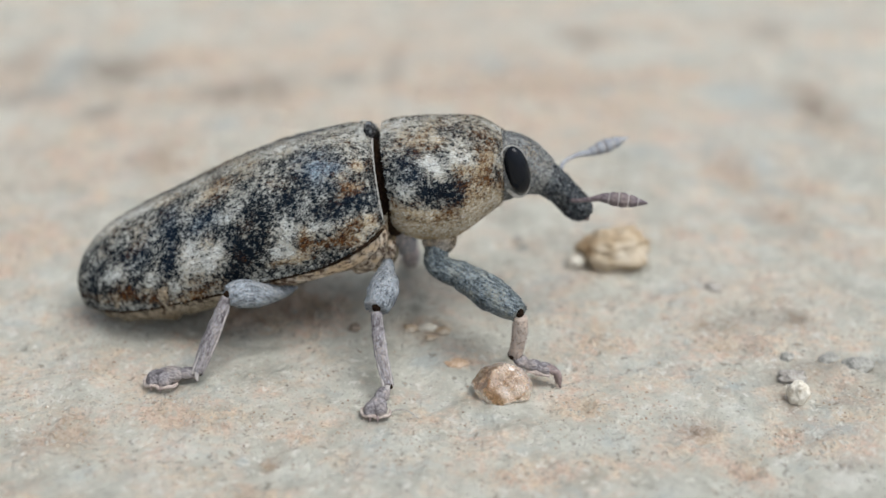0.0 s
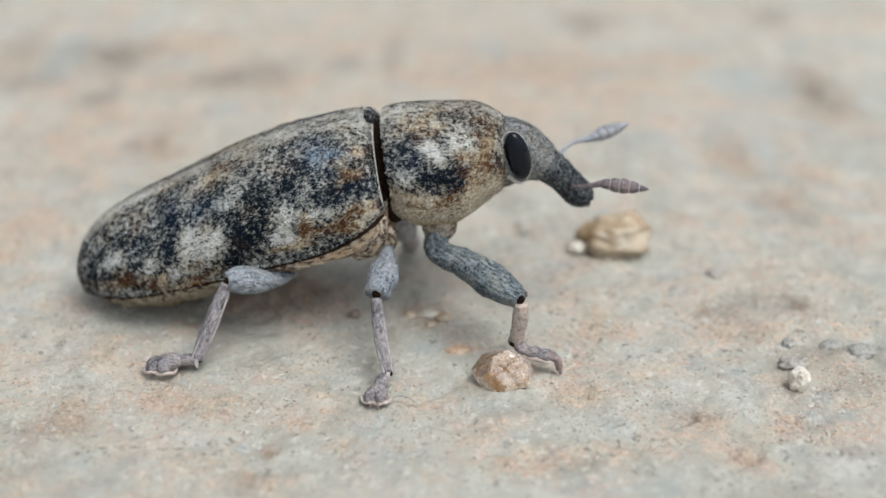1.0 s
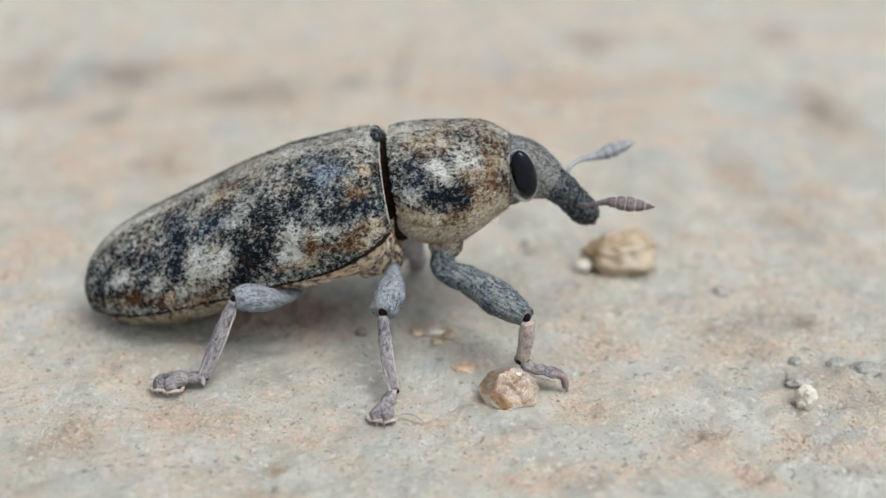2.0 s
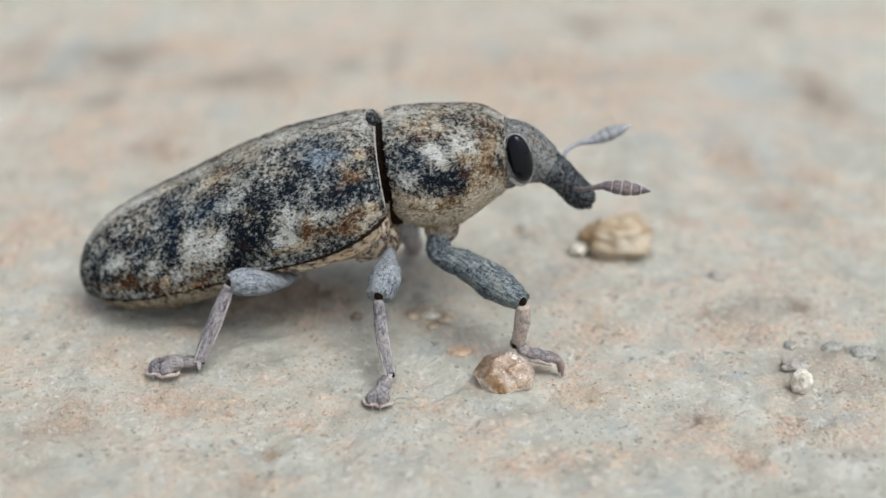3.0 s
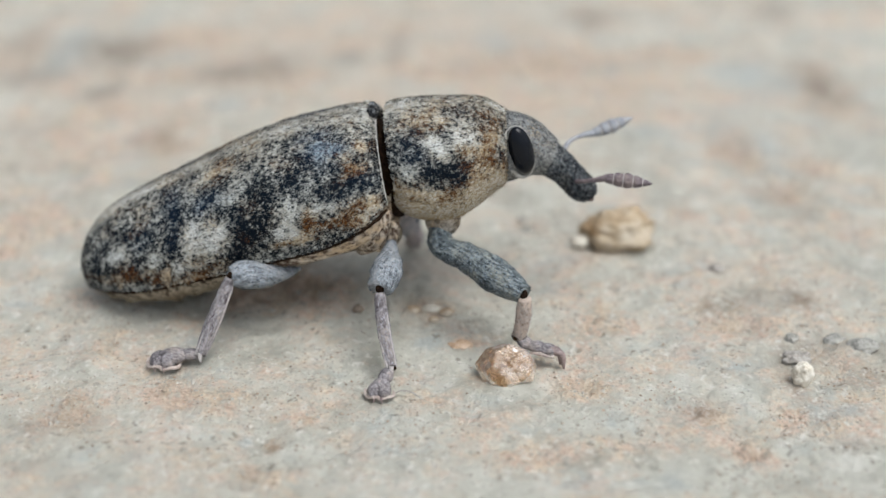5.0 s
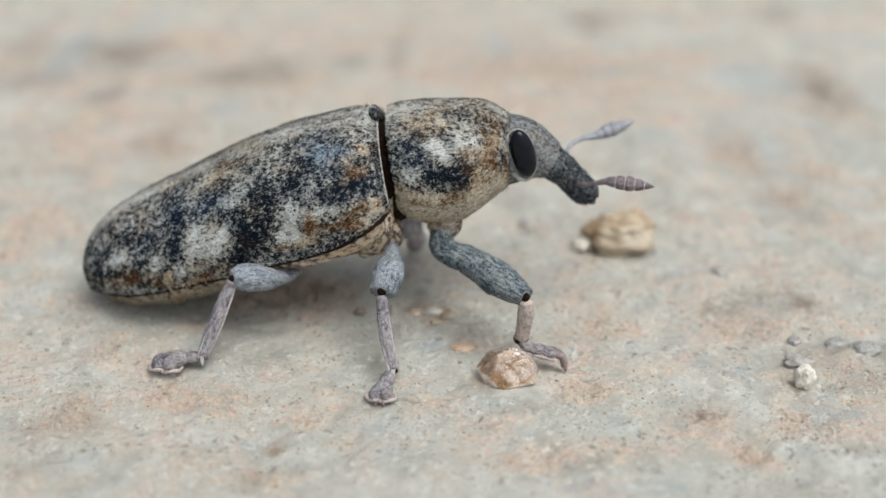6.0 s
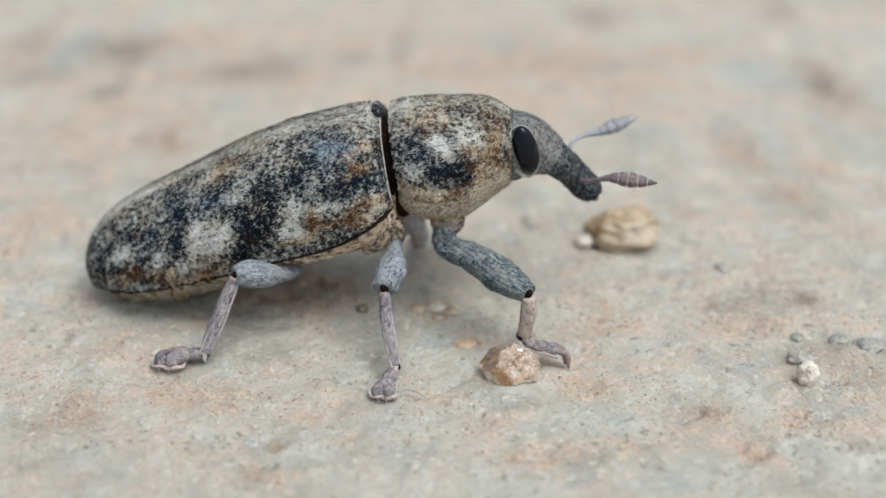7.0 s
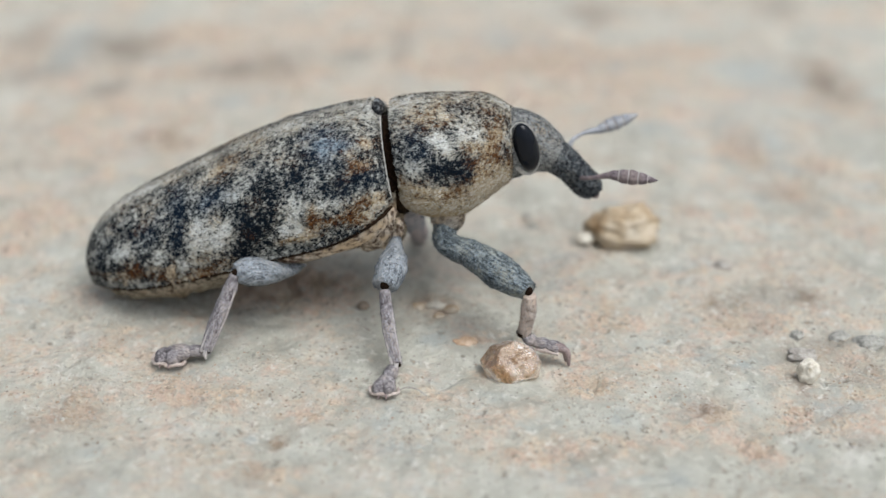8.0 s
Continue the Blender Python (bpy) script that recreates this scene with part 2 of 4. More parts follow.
BROWN_SHIN = hairy("brown_shin_hairs", (0.64, 0.54, 0.47), (0.60, 0.48, 0.39), (0.26, 0.19, 0.15), 15, 0.26, 0.60)
TARSUS = hairy("grey_brown_foot_hairs", (0.40, 0.375, 0.385), (0.38, 0.33, 0.30), (0.07, 0.06, 0.065), 17, 0.32, 0.66)
FEELER = hairy("mauve_feeler_fuzz", (0.26, 0.22, 0.235), (0.26, 0.21, 0.20), (0.07, 0.05, 0.055), 17, 0.32, 0.66)
PALE_FEELER = hairy("grey_feeler_fuzz", (0.43, 0.45, 0.48), (0.40, 0.40, 0.41), (0.18, 0.18, 0.195), 17, 0.30, 0.64)
PAD = plain_grain("pale_foot_pad", (0.66, 0.58, 0.53), (0.50, 0.42, 0.37), (0.28, 0.21, 0.19), 7, 0.6, 0.02)
KEEL = plain_grain("pale_keel", (0.60, 0.56, 0.53), (0.48, 0.44, 0.42), (0.28, 0.25, 0.24), 8, 0.6, 0.02)
RIM = plain_grain("pale_rim", (0.56, 0.54, 0.50), (0.44, 0.425, 0.39), (0.24, 0.22, 0.19), 9, 0.6, 0.02)
DARK_SKIN = plain_grain("dark_brown_membrane", (0.045, 0.025, 0.012), (0.018, 0.010, 0.006), (0.006, 0.004, 0.003), 6, 0.85, 0.03, Specular_IOR_Level=0.08)
CLAW = plain_grain("brown_claw", (0.34, 0.27, 0.25), (0.23, 0.17, 0.16), (0.11, 0.08, 0.08), 8, 0.4, 0.01)


def eye_material():
    m = Nodes("black_compound_eye")
    facets = m.cells(32)
    return m.done(m.mix(m.noise(2, 2), (0.004, 0.005, 0.007), (0.005, 0.007, 0.012)), 0.14, m.bump(facets, 0.002, 0.10), Specular_IOR_Level=0.22)


EYE = eye_material()


def crystal_material():
    m = Nodes("amber_quartz")
    a, b = m.noise(1.8, 4, 0.6), m.noise(8, 4, 0.65)
    value = m.math("MULTIPLY_ADD", b, 0.35, m.math("MULTIPLY", a, 0.65))
    amber = m.ramp(value, (0.38, (0.28, 0.12, 0.035)), (0.47, (0.47, 0.27, 0.12)), (0.55, (0.58, 0.38, 0.22)), (0.66, (0.66, 0.52, 0.38)))
    cleft = m.math("MULTIPLY", m.step(m.attribute("facet"), 0.70, 0.74), m.step(m.noise(2.2, 2, 0.5), 0.46, 0.50))
    colour = m.mix(m.math("MULTIPLY", cleft, 0.9), amber, (0.84, 0.80, 0.76))
    clear = m.math("MULTIPLY_ADD", cleft, -0.5, 0.75)
    return m.done(colour, m.step(b, 0.3, 0.7, 0.14, 0.36), m.bump(b, 0.025, 0.7), IOR=1.54, Coat_Weight=0.15, Coat_Roughness=0.12, Transmission_Weight=clear)


QUARTZ = crystal_material()


def pebble_material():
    m = Nodes("pale_and_ochre_stone")
    a, b = m.noise(0.85, 4, 0.6), m.noise(4.5, 4, 0.65)
    colour = m.ramp(m.math("MULTIPLY_ADD", b, 0.25, m.math("MULTIPLY", a, 0.75)), (0.38, (0.30, 0.19, 0.095)), (0.48, (0.41, 0.315, 0.205)), (0.58, (0.50, 0.42, 0.315)), (0.70, (0.58, 0.53, 0.44)))
    return m.done(colour, 0.75, m.bump(m.math("MULTIPLY_ADD", b, 0.4, a), 0.08))


PEBBLE = pebble_material()
OCHRE = plain_grain("ochre_stone", (0.58, 0.51, 0.41), (0.47, 0.37, 0.26), (0.33, 0.21, 0.115), 0.6, 0.75, 0.06)
CHALK = plain_grain("chalk_white_grain", (0.78, 0.74, 0.65), (0.68, 0.63, 0.53), (0.48, 0.41, 0.31), 3, 0.7, 0.04)
GREY = plain_grain("grey_grit", (0.48, 0.45, 0.40), (0.38, 0.35, 0.31), (0.22, 0.195, 0.17), 3, 0.7, 0.05)
DARK_GRIT = plain_grain("slate_grey_grit", (0.44, 0.42, 0.37), (0.33, 0.32, 0.285), (0.15, 0.145, 0.13), 3, 0.7, 0.05)
SHADOW_BROWN = plain_grain("shadow_brown", (0.33, 0.27, 0.21), (0.24, 0.19, 0.145), (0.14, 0.11, 0.08), 3, 0.7, 0.05)
RUST = plain_grain("rust_grit", (0.64, 0.50, 0.38), (0.55, 0.39, 0.26), (0.36, 0.23, 0.14), 3, 0.7, 0.05)


def grit_material():
    m = Nodes("mixed_sand")
    colour = m.ramp(m.per_island(), (0.0, (0.20, 0.17, 0.14)), (0.10, (0.44, 0.29, 0.18)), (0.40, (0.62, 0.48, 0.35)), (0.72, (0.62, 0.58, 0.50)), (1.0, (0.69, 0.66, 0.59)))
    return m.done(m.mix(m.noise(12, 3), colour, (0.3, 0.27, 0.22)), 0.6, m.bump(m.noise(10, 3), 0.02))


GRIT = grit_material()


# ---- tools ----
def thing(name, at=(0, 0, 0)):
    ob = new(name)
    ob.location = [v * MM for v in at]
    ob.empty_display_size = 0.001
    return ob


def link_mesh(name, verts, faces, material, parent=None, label="", smooth=True, values=None):
    data = bpy.data.meshes.new(name)
    data.from_pydata([tuple(c * MM for c in v) for v in verts], [], faces)
    data.polygons.foreach_set("use_smooth", [smooth] * len(data.polygons))
    data.materials.append(material)
    for key, row in (values or {}).items():
        data.attributes.new(key, "FLOAT", "POINT").data.foreach_set("value", np.asarray(row, dtype=np.float32))
    data.update()
    ob = new(name, data)
    if parent:
        ob.parent = parent
    if label:
        tagged(ob, label)
    return ob


def spline(xs, ys, at):
    """Smooth interpolation (cubic Hermite with limited slopes)."""
    xs, ys = np.asarray(xs, float), np.asarray(ys, float)
    d = np.diff(ys) / np.diff(xs)
    m = np.concatenate(([d[0]], (d[:-1] + d[1:]) / 2, [d[-1]]))
    k = np.clip(np.searchsorted(xs, at) - 1, 0, len(xs) - 2)
    h = xs[k + 1] - xs[k]
    t = np.clip((at - xs[k]) / h, 0, 1)
    return ((1 + 2 * t) * (1 - t) ** 2 * ys[k] + t * (1 - t) ** 2 * h * m[k] + t * t * (3 - 2 * t) * ys[k + 1] + t * t * (t - 1) * h * m[k + 1])


def lattice(x, y, seed):
    v = np.sin(x * 127.1 + y * 311.7 + seed * 74.7) * 43758.5453
    return v - np.floor(v)


def soft_noise(x, y, seed=0):
    i, j = np.floor(x), np.floor(y)
    u, v = x - i, y - j
    u, v = u * u * (3 - 2 * u), v * v * (3 - 2 * v)
    a = lattice(i, j, seed) * (1 - u) + lattice(i + 1, j, seed) * u
    b = lattice(i, j + 1, seed) * (1 - u) + lattice(i + 1, j + 1, seed) * u
    return (a * (1 - v) + b * v) * 2 - 1


def rough_noise(x, y, seed=0, octaves=4, gain=0.5):
    total, amp = 0.0, 1.0
    for k in range(octaves):
        c, s = math.cos(0.6 * k), math.sin(0.6 * k)
        total = total + amp * soft_noise((c * x - s * y) * 2 ** k + 3.1 * k, (s * x + c * y) * 2 ** k, seed + k)
        amp *= gain
    return total


def rings(rows, closed=True, cap_start=False, cap_end=False):
    """Faces between rows of equally many points."""
    n, m = len(rows), len(rows[0])
    verts = [p for row in rows for p in row]
    faces = []
    for i in range(n - 1):
        for j in range(m if closed else m - 1):
            k = (j + 1) % m
            faces.append((i * m + j, i * m + k, (i + 1) * m + k, (i + 1) * m + j))
    if cap_start:
        faces.append(tuple(range(m - 1, -1, -1)))
    if cap_end:
        faces.append(tuple(range((n - 1) * m, n * m)))
    return verts, faces


def tube(points, radii, flat=1.0, steps=24, around=20, rough=0.0, seed=0, lie=(0, 0, 1)):
    """A limb along a smooth line through the points; radii at the same points; flat squeezes it across 'lie'."""
    p, r = np.asarray(points, float), np.asarray(radii, float)
    s = np.concatenate(([0], np.cumsum(np.linalg.norm(np.diff(p, axis=0), axis=1))))
    at = np.linspace(0, s[-1], steps)
    line = np.stack([spline(s, p[:, k], at) for k in range(3)], 1)
    wide = np.maximum(spline(s, r, at), 0.004)
    rows, along, about = [], [], []
    lie = Vector(lie)
    for i in range(steps):
        way = Vector(line[min(i + 1, steps - 1)] - line[max(i - 1, 0)]).normalized()
        side = way.cross(lie).normalized()
        over = side.cross(way).normalized()
        row = []
        for j in range(around):
            a = 2 * math.pi * j / around
            q = 1 + rough * noise.noise(Vector((line[i][0] * 4 + math.cos(a) * 1.3, line[i][1] * 4 + math.sin(a) * 1.3, line[i][2] * 4 + seed)))
            c = Vector(line[i]) + (side * math.cos(a) + over * (math.sin(a) * flat)) * (wide[i] * q)
            row.append(tuple(c))
            along.append(at[i])
            about.append(a * wide[i])
        rows.append(row)
    return *rings(rows, True, True, True), {"along": along, "round": about}


def faceted(radii, planes, seed, soft=0.010, across=44, up=28):
    """A broken crystal: the hull of random planes, with its edges worn round."""
    rng = np.random.default_rng(seed)
    ways = rng.normal(size=(planes, 3))
    ways /= np.linalg.norm(ways, axis=1)[:, None]
    far = rng.uniform(0.62, 0.98, planes)
    gleam = 0.6 * rng.random(planes + 1)
    for way in ((-0.30, -0.55, 0.78), (0.62, -0.60, 0.50)):
        gleam[int((ways @ np.array(way)).argmax())] = 1.0
    rows, shine = [], []
    for i in range(up + 1):
        f = math.pi * i / up
        row = []
        for j in range(across):
            a = 2 * math.pi * j / across
            n = np.array((math.cos(f), math.sin(f) * math.cos(a), math.sin(f) * math.sin(a)))
            reach = np.append(far / np.maximum(ways @ n, 0.05), 1.12)
            q = -soft * math.log(np.exp(-reach / soft).sum()) + 0.10 * noise.noise(Vector(n * 1.8) + Vector((seed, 0, 0))) + 0.02 * noise.noise(Vector(n * 6))
            row.append(tuple(n * radii * q))
            shine.append(gleam[int(reach.argmin())])
        rows.append(row)
    return *rings(rows, True), {"facet": shine}


def blob(centre, radii, rough=0.15, seed=0, across=32, up=20, turn=0.0, facets=0.0):
    """A worn lump of stone, or a smooth bead at rough = 0."""
    verts, rows = [], []
    c, s = math.cos(radians(turn)), math.sin(radians(turn))
    for i in range(up + 1):
        f = math.pi * i / up
        row = []
        for j in range(across):
            a = 2 * math.pi * j / across
            n = Vector((math.sin(f) * math.cos(a), math.sin(f) * math.sin(a), math.cos(f)))
            q = 1 + rough * (noise.noise(n * 1.4 + Vector((seed, 0, 0))) + 0.5 * noise.noise(n * 3.3 + Vector((0, seed, 0))) + 0.25 * noise.noise(n * 7.5))
            if facets:
                q *= 1 - facets * abs(noise.cell(n * 2.2 + Vector((seed, seed, 0))) - 0.5)
            x, y, z = n.x * radii[0] * q, n.y * radii[1] * q, n.z * radii[2] * q
            row.append((centre[0] + c * x - s * y, centre[1] + s * x + c * y, centre[2] + z))
        rows.append(row)
    return rings(rows, True)


def part(name, shape, material, parent, label="", smooth=True, values=None):
    return link_mesh(name, shape[0], shape[1], material, parent, label, smooth, values or (shape[2] if len(shape) > 2 else None))


def strew(shape, count, long, wide, material, parent, back=1.0, seed=0, keep=None, values=None, lift=0.12, name="scale_coat"):
    """Covers a shape made of rings with tiny flat scales that point along it (back = 1: to its start, -1: to its end)."""
    rng = np.random.default_rng(seed)
    v = np.array(shape[0], float)
    q = np.array([f for f in shape[1] if len(f) == 4])
    a, b, c, d = v[q[:, 0]], v[q[:, 1]], v[q[:, 2]], v[q[:, 3]]
    area = np.linalg.norm(np.cross(c - a, d - b), axis=1) / 2
    if keep is not None:
        area = area * keep((a + b + c + d) / 4)
    pick = rng.choice(len(q), count, p=area / area.sum())
    s, t = rng.random((2, count, 1))
    a, b, c, d = a[pick], b[pick], c[pick], d[pick]
    at = a * (1 - s) * (1 - t) + b * s * (1 - t) + c * s * t + d * (1 - s) * t
    up = np.cross(b - a, d - a)
    up /= np.linalg.norm(up, axis=1)[:, None] + 1e-12
    up *= np.sign((up * (at - v.mean(axis=0))).sum())
    way = (a - d) * np.sign(back)
    way /= np.linalg.norm(way, axis=1)[:, None] + 1e-12
    side = np.cross(up, way)
    spin = rng.normal(0, 0.4, (count, 1))
    way, side = way * np.cos(spin) + side * np.sin(spin), side * np.cos(spin) - way * np.sin(spin)
    roll = rng.normal(0, 0.22, (count, 1))
    flat = side * np.cos(roll) + up * np.sin(roll)
    size = rng.uniform(0.7, 1.3, (count, 1))
    base = at + up * 0.006
    tip = base + (way + up * lift) * (long * size)
    mid = base + (way + up * lift * 1.2) * (long * size * 0.45)
    verts = np.stack((base, mid + flat * wide * size, tip, mid - flat * wide * size), 1).reshape(-1, 3)
    faces = np.arange(4 * count).reshape(-1, 4)
    seen = {key: np.repeat(np.asarray(row, float)[q[pick, 0]], 4) for key, row in (values or {}).items()}
    ob = link_mesh(name, verts.tolist(), faces.tolist(), material, parent, smooth=False, values=seen)
    return tagged(ob, kind="stuff")


# ---- the stone slab, one sheet out to the horizon ----
RUST_AND_BOUNCE = [
    (4.1, -3.5, 0.68, 0.69, 0.9), (5.7, -1.3, 0.4, 0.31, 0.6), (7.8, -3.4, 1.14, 0.7, 0.6), (8.9, -1.6, 0.64, 0.61, 0.6), (3.2, -6.2, 0.63, 0.42, 1),
    (5.9, -7.1, 0.38, 0.4, 0.9), (6.7, -8.5, 0.39, 0.28, 1.3), (9.8, -5.4, 0.57, 0.99, 0.6), (2.3, -8.7, 0.97, 0.24, 0.9), (4.1, -8.4, 0.79, 0.29, 0.6),
    (5.3, -7.8, 0.33, 0.28, 0.7), (8, -7.2, 0.34, 0.4, 0.8), (8.7, -7.7, 0.4, 0.37, 0.6), (-8.4, -7.1, 0.68, 0.67, 1), (-8.1, -4.4, 0.37, 0.47, 0.8),
    (-9.7, -5.8, 0.35, 0.17, 0.6), (-9.7, -6.7, 0.41, 0.2, 0.7), (-5.1, -6.8, 1.16, 0.62, 0.6), (-3, -7.5, 0.34, 0.3, 0.8),
]
RUST_AND_BOUNCE += [
    (-3.9, -9.4, 0.57, 0.25, 0.6), (-3.6, -8.4, 0.16, 0.27, 1), (-6, -6.4, 0.42, 0.42, 0.6), (-3.1, -9.4, 0.38, 0.17, 0.4), (-8.7, -9.5, 0.38, 0.34, 0.35),
    (-7.6, -9.7, 0.37, 0.41, 0.35), (-9.1, 7.2, 0.672, 1.152, 1.2), (-9.1, 17.2, 0.984, 1.332, 0.75), (-5.5, 11.8, 0.588, 1.32, 0.75), (-11.7, 1.8, 0.79, 1.14, 0.9),
    (-11.9, -0, 0.38, 0.27, 0.8), (-8.6, 9.1, 0.564, 0.48, 0.75), (-12.5, 7.8, 0.684, 0.588, 0.75), (-11.4, 10.1, 1.716, 1.08, 0.52), (3.9, 14.7, 2.04, 1.56, 1.05),
    (8.8, 14.9, 1.26, 1.044, 0.75), (0.9, 13.7, 1.236, 1.5, 0.75), (9.8, 6.7, 0.6, 1.56, 1.35), (7.4, 2.5, 0.5, 0.77, 0.7),
]
RUST_AND_BOUNCE += [
    (10.7, 3.9, 0.63, 0.83, 0.6), (11.6, 2.2, 0.4, 0.47, 0.7), (11.9, 1.1, 0.58, 0.44, 0.8), (3.6, 10.1, 0.576, 1.008, 0.6), (6.6, 11.5, 1.764, 1.068, 0.52),
    # last four: brown dirt and warm bounced light below the belly, put in as colour
    (11.9, 5.3, 0.516, 0.828, 0.68), (-4.9, -1.9, 0.86, 0.7, 1.4), (-3.6, -2.1, 0.79, 0.81, 1.1), (-2.6, -2.3, 0.42, 0.57, 1), (-4.2, -1.2, 0.75, 0.61, 1.1),
    (-0.3, -2.8, 0.57, 0.38, 0.9), (0.6, -4.4, 0.25, 0.21, 1), (-9, 12.9, 9.4, 3.9, 0.32), (5.3, 10.8, 7, 2.6, 0.28), (6.7, 14.1, 3.2, 1.2, 0.4),
    (-3, 17.1, 4.5, 1.3, 0.45), (-12, 6, 4, 2, 0.35), (0, 22, 14, 5, 0.25),
]
SLATE_STAINS = [
    (6.2, -5, 0.58, 0.46, 0.5), (6.9, -5.5, 0.43, 0.15, 0.7), (4, -7.5, 0.27, 0.28, 0.5), (4.2, -7.8, 0.4, 0.28, 0.45), (9.3, -7.1, 0.62, 0.29, 0.6),
    (7.8, -8.3, 0.33, 0.23, 0.5), (2.6, -9.4, 0.63, 0.25, 0.4), (3.9, -7.1, 0.27, 0.2, 0.4), (4.4, -9.6, 0.38, 0.15, 0.4), (9.6, -4.4, 0.44, 0.31, 0.5),
    (-7.5, -8.7, 0.16, 0.22, 0.8), (-5.8, -8, 0.33, 0.27, 0.4), (-1, -8.4, 0.85, 0.45, 0.7), (-1.3, -7.1, 0.47, 0.55, 0.5), (-6.5, -8.8, 0.39, 0.18, 0.4),
    (-4.2, -8.2, 0.12, 0.17, 1.2), (-3, -5, 0.29, 0.33, 0.3), (-0.2, -4.4, 0.22, 0.44, 0.6), (-14.3, 15.7, 0.576, 1.98, 1.26),
]
SLATE_STAINS += [
    (-7.2, 10.3, 0.648, 0.66, 0.98), (-11.3, 4.5, 0.636, 0.732, 0.42), (9.5, 8.5, 1.104, 1.212, 0.56), (2.1, 16.7, 1.308, 0.84, 0.84), (10.8, 6.8, 0.804, 1.38, 0.56),
    (6.9, 8, 0.684, 0.864, 0.42), (11.5, 12.9, 0.852, 1.452, 1.26), (-0.1, -4.3, 0.35, 0.44, 0.8),
]
UMBER_AND_PIT_SHADE = [
    # the first entry darkens a pit: its shade is put into the colour
    (9.4, -2.5, 0.285, 0.39, 1.69), (8.4, -2.4, 1.05, 0.57, 0.52), (7.1, -2.8, 0.585, 0.345, 0.65), (5.9, -7.1, 0.345, 0.33, 1.04), (9.1, -8.4, 0.39, 0.18, 0.91),
    (7.3, -3.7, 0.345, 0.24, 0.39), (-8.4, -7.2, 0.705, 0.6, 0.455), (-4, -9.5, 0.375, 0.285, 0.65), (-3.6, -8.4, 0.18, 0.27, 1.04), (-6.9, -4.9, 0.435, 0.195, 0.39),
    (-12.4, 15.7, 1.66, 1.34, 1.76), (-12, 12, 0.69, 0.814, 1.37), (-7.6, 13.1, 1.41, 1.03, 1.17), (-6, 14.3, 1.08, 1.08, 0.975), (-16.1, 16.5, 0.938, 1.81, 0.975),
    (-15.2, 13.1, 1.23, 0.842, 0.975), (-1.6, 15.7, 0.4, 2.58, 0.78), (-3.5, 14.9, 0.718, 0.704, 0.78), (-9, 7.2, 0.566, 0.952, 0.585),
]
UMBER_AND_PIT_SHADE += [
    (13.7, 12.2, 0.856, 1.81, 1.56), (10.1, 3.4, 0.555, 0.6, 0.78), (10.7, 2.1, 0.45, 0.57, 0.65), (2.5, 1.5, 0.45, 0.435, 0.65), (6.4, 19.7, 0.98, 1.08, 1.17),
    # (8.3, -6.1) is a dark strip along the chalk pebble's left edge
    (14.1, 20.2, 0.8, 1.09, 0.975), (8.65, -5, 0.75, 0.525, 0.715), (9.6, -4.5, 0.6, 0.3, 0.65), (10.8, -4.7, 0.45, 0.3, 0.78), (8.3, -6.1, 0.18, 0.45, 0.91), (3.6, 1.8, 0.885, 0.495, 0.455),
]


def stain_sum(stains, x, y):
    total = np.zeros_like(x)
    wob_x, wob_y = rough_noise(x * 0.9, y * 0.9, 31, 4, 0.6), rough_noise(x * 0.9, y * 0.9, 47, 4, 0.6)
    for cx, cy, rx, ry, amount in stains:
        u, v = (x - cx) / rx + 0.35 * wob_x, (y - cy) / ry + 0.35 * wob_y
        total += amount * np.exp(-(u * u + v * v) * 0.9)
    return total


CRACKS = [((4.0, -9.9), (6.3, -8.9), (7.2, -7.9), (8.6, -7.1), (11.5, -6.3)), ((5.0, -7.9), (5.7, -6.9), (6.9, -6.6)), ((-0.9, -6.85), (-0.4, -6.5), (0.1, -6.75), (0.5, -7.3))]


def cracks(x, y):
    """Depth of the hairline cracks in the slab."""
    depth = np.zeros_like(x)
    bend_x, bend_y = 0.16 * rough_noise(x * 1.3, y * 1.3, 83, 3, 0.6), 0.16 * rough_noise(x * 1.3, y * 1.3, 89, 3, 0.6)
    patchy = np.clip(0.65 + 0.6 * rough_noise(x * 1.1, y * 1.1, 97, 2), 0, 1)
    for line in CRACKS:
        for (ax, ay), (bx, by) in zip(line, line[1:]):
            u, v = x + bend_x - ax, y + bend_y - ay
            dx, dy = bx - ax, by - ay
            t = np.clip((u * dx + v * dy) / (dx * dx + dy * dy), 0, 1)
            depth = np.maximum(depth, 0.085 * np.exp(-((u - t * dx) ** 2 + (v - t * dy) ** 2) / 0.0085))
    return depth * patchy


def ground_height(x, y):
    """Relief of the slab in millimetres, level under the feet."""
    wide = 0.16 * rough_noise(x * 0.16, y * 0.3, 5, 3)
    mid = 0.068 * rough_noise(x * 0.7, y * 1.1, 9, 4, 0.6)
    pits = np.maximum(0, rough_noise(x * 1.6, y * 1.9, 15, 3, 0.6) - 0.55) * -0.12
    crumbs = 0.13 * np.clip(stain_sum(RUST_AND_BOUNCE, x, y), 0, 1) * rough_noise(x * 2.6, y * 2.9, 21, 3, 0.65)
    return wide * np.clip((np.hypot(x + 2, (y + 4) * 1.1) - 5) / 14, 0, 1) + mid + pits + crumbs - cracks(x, y)


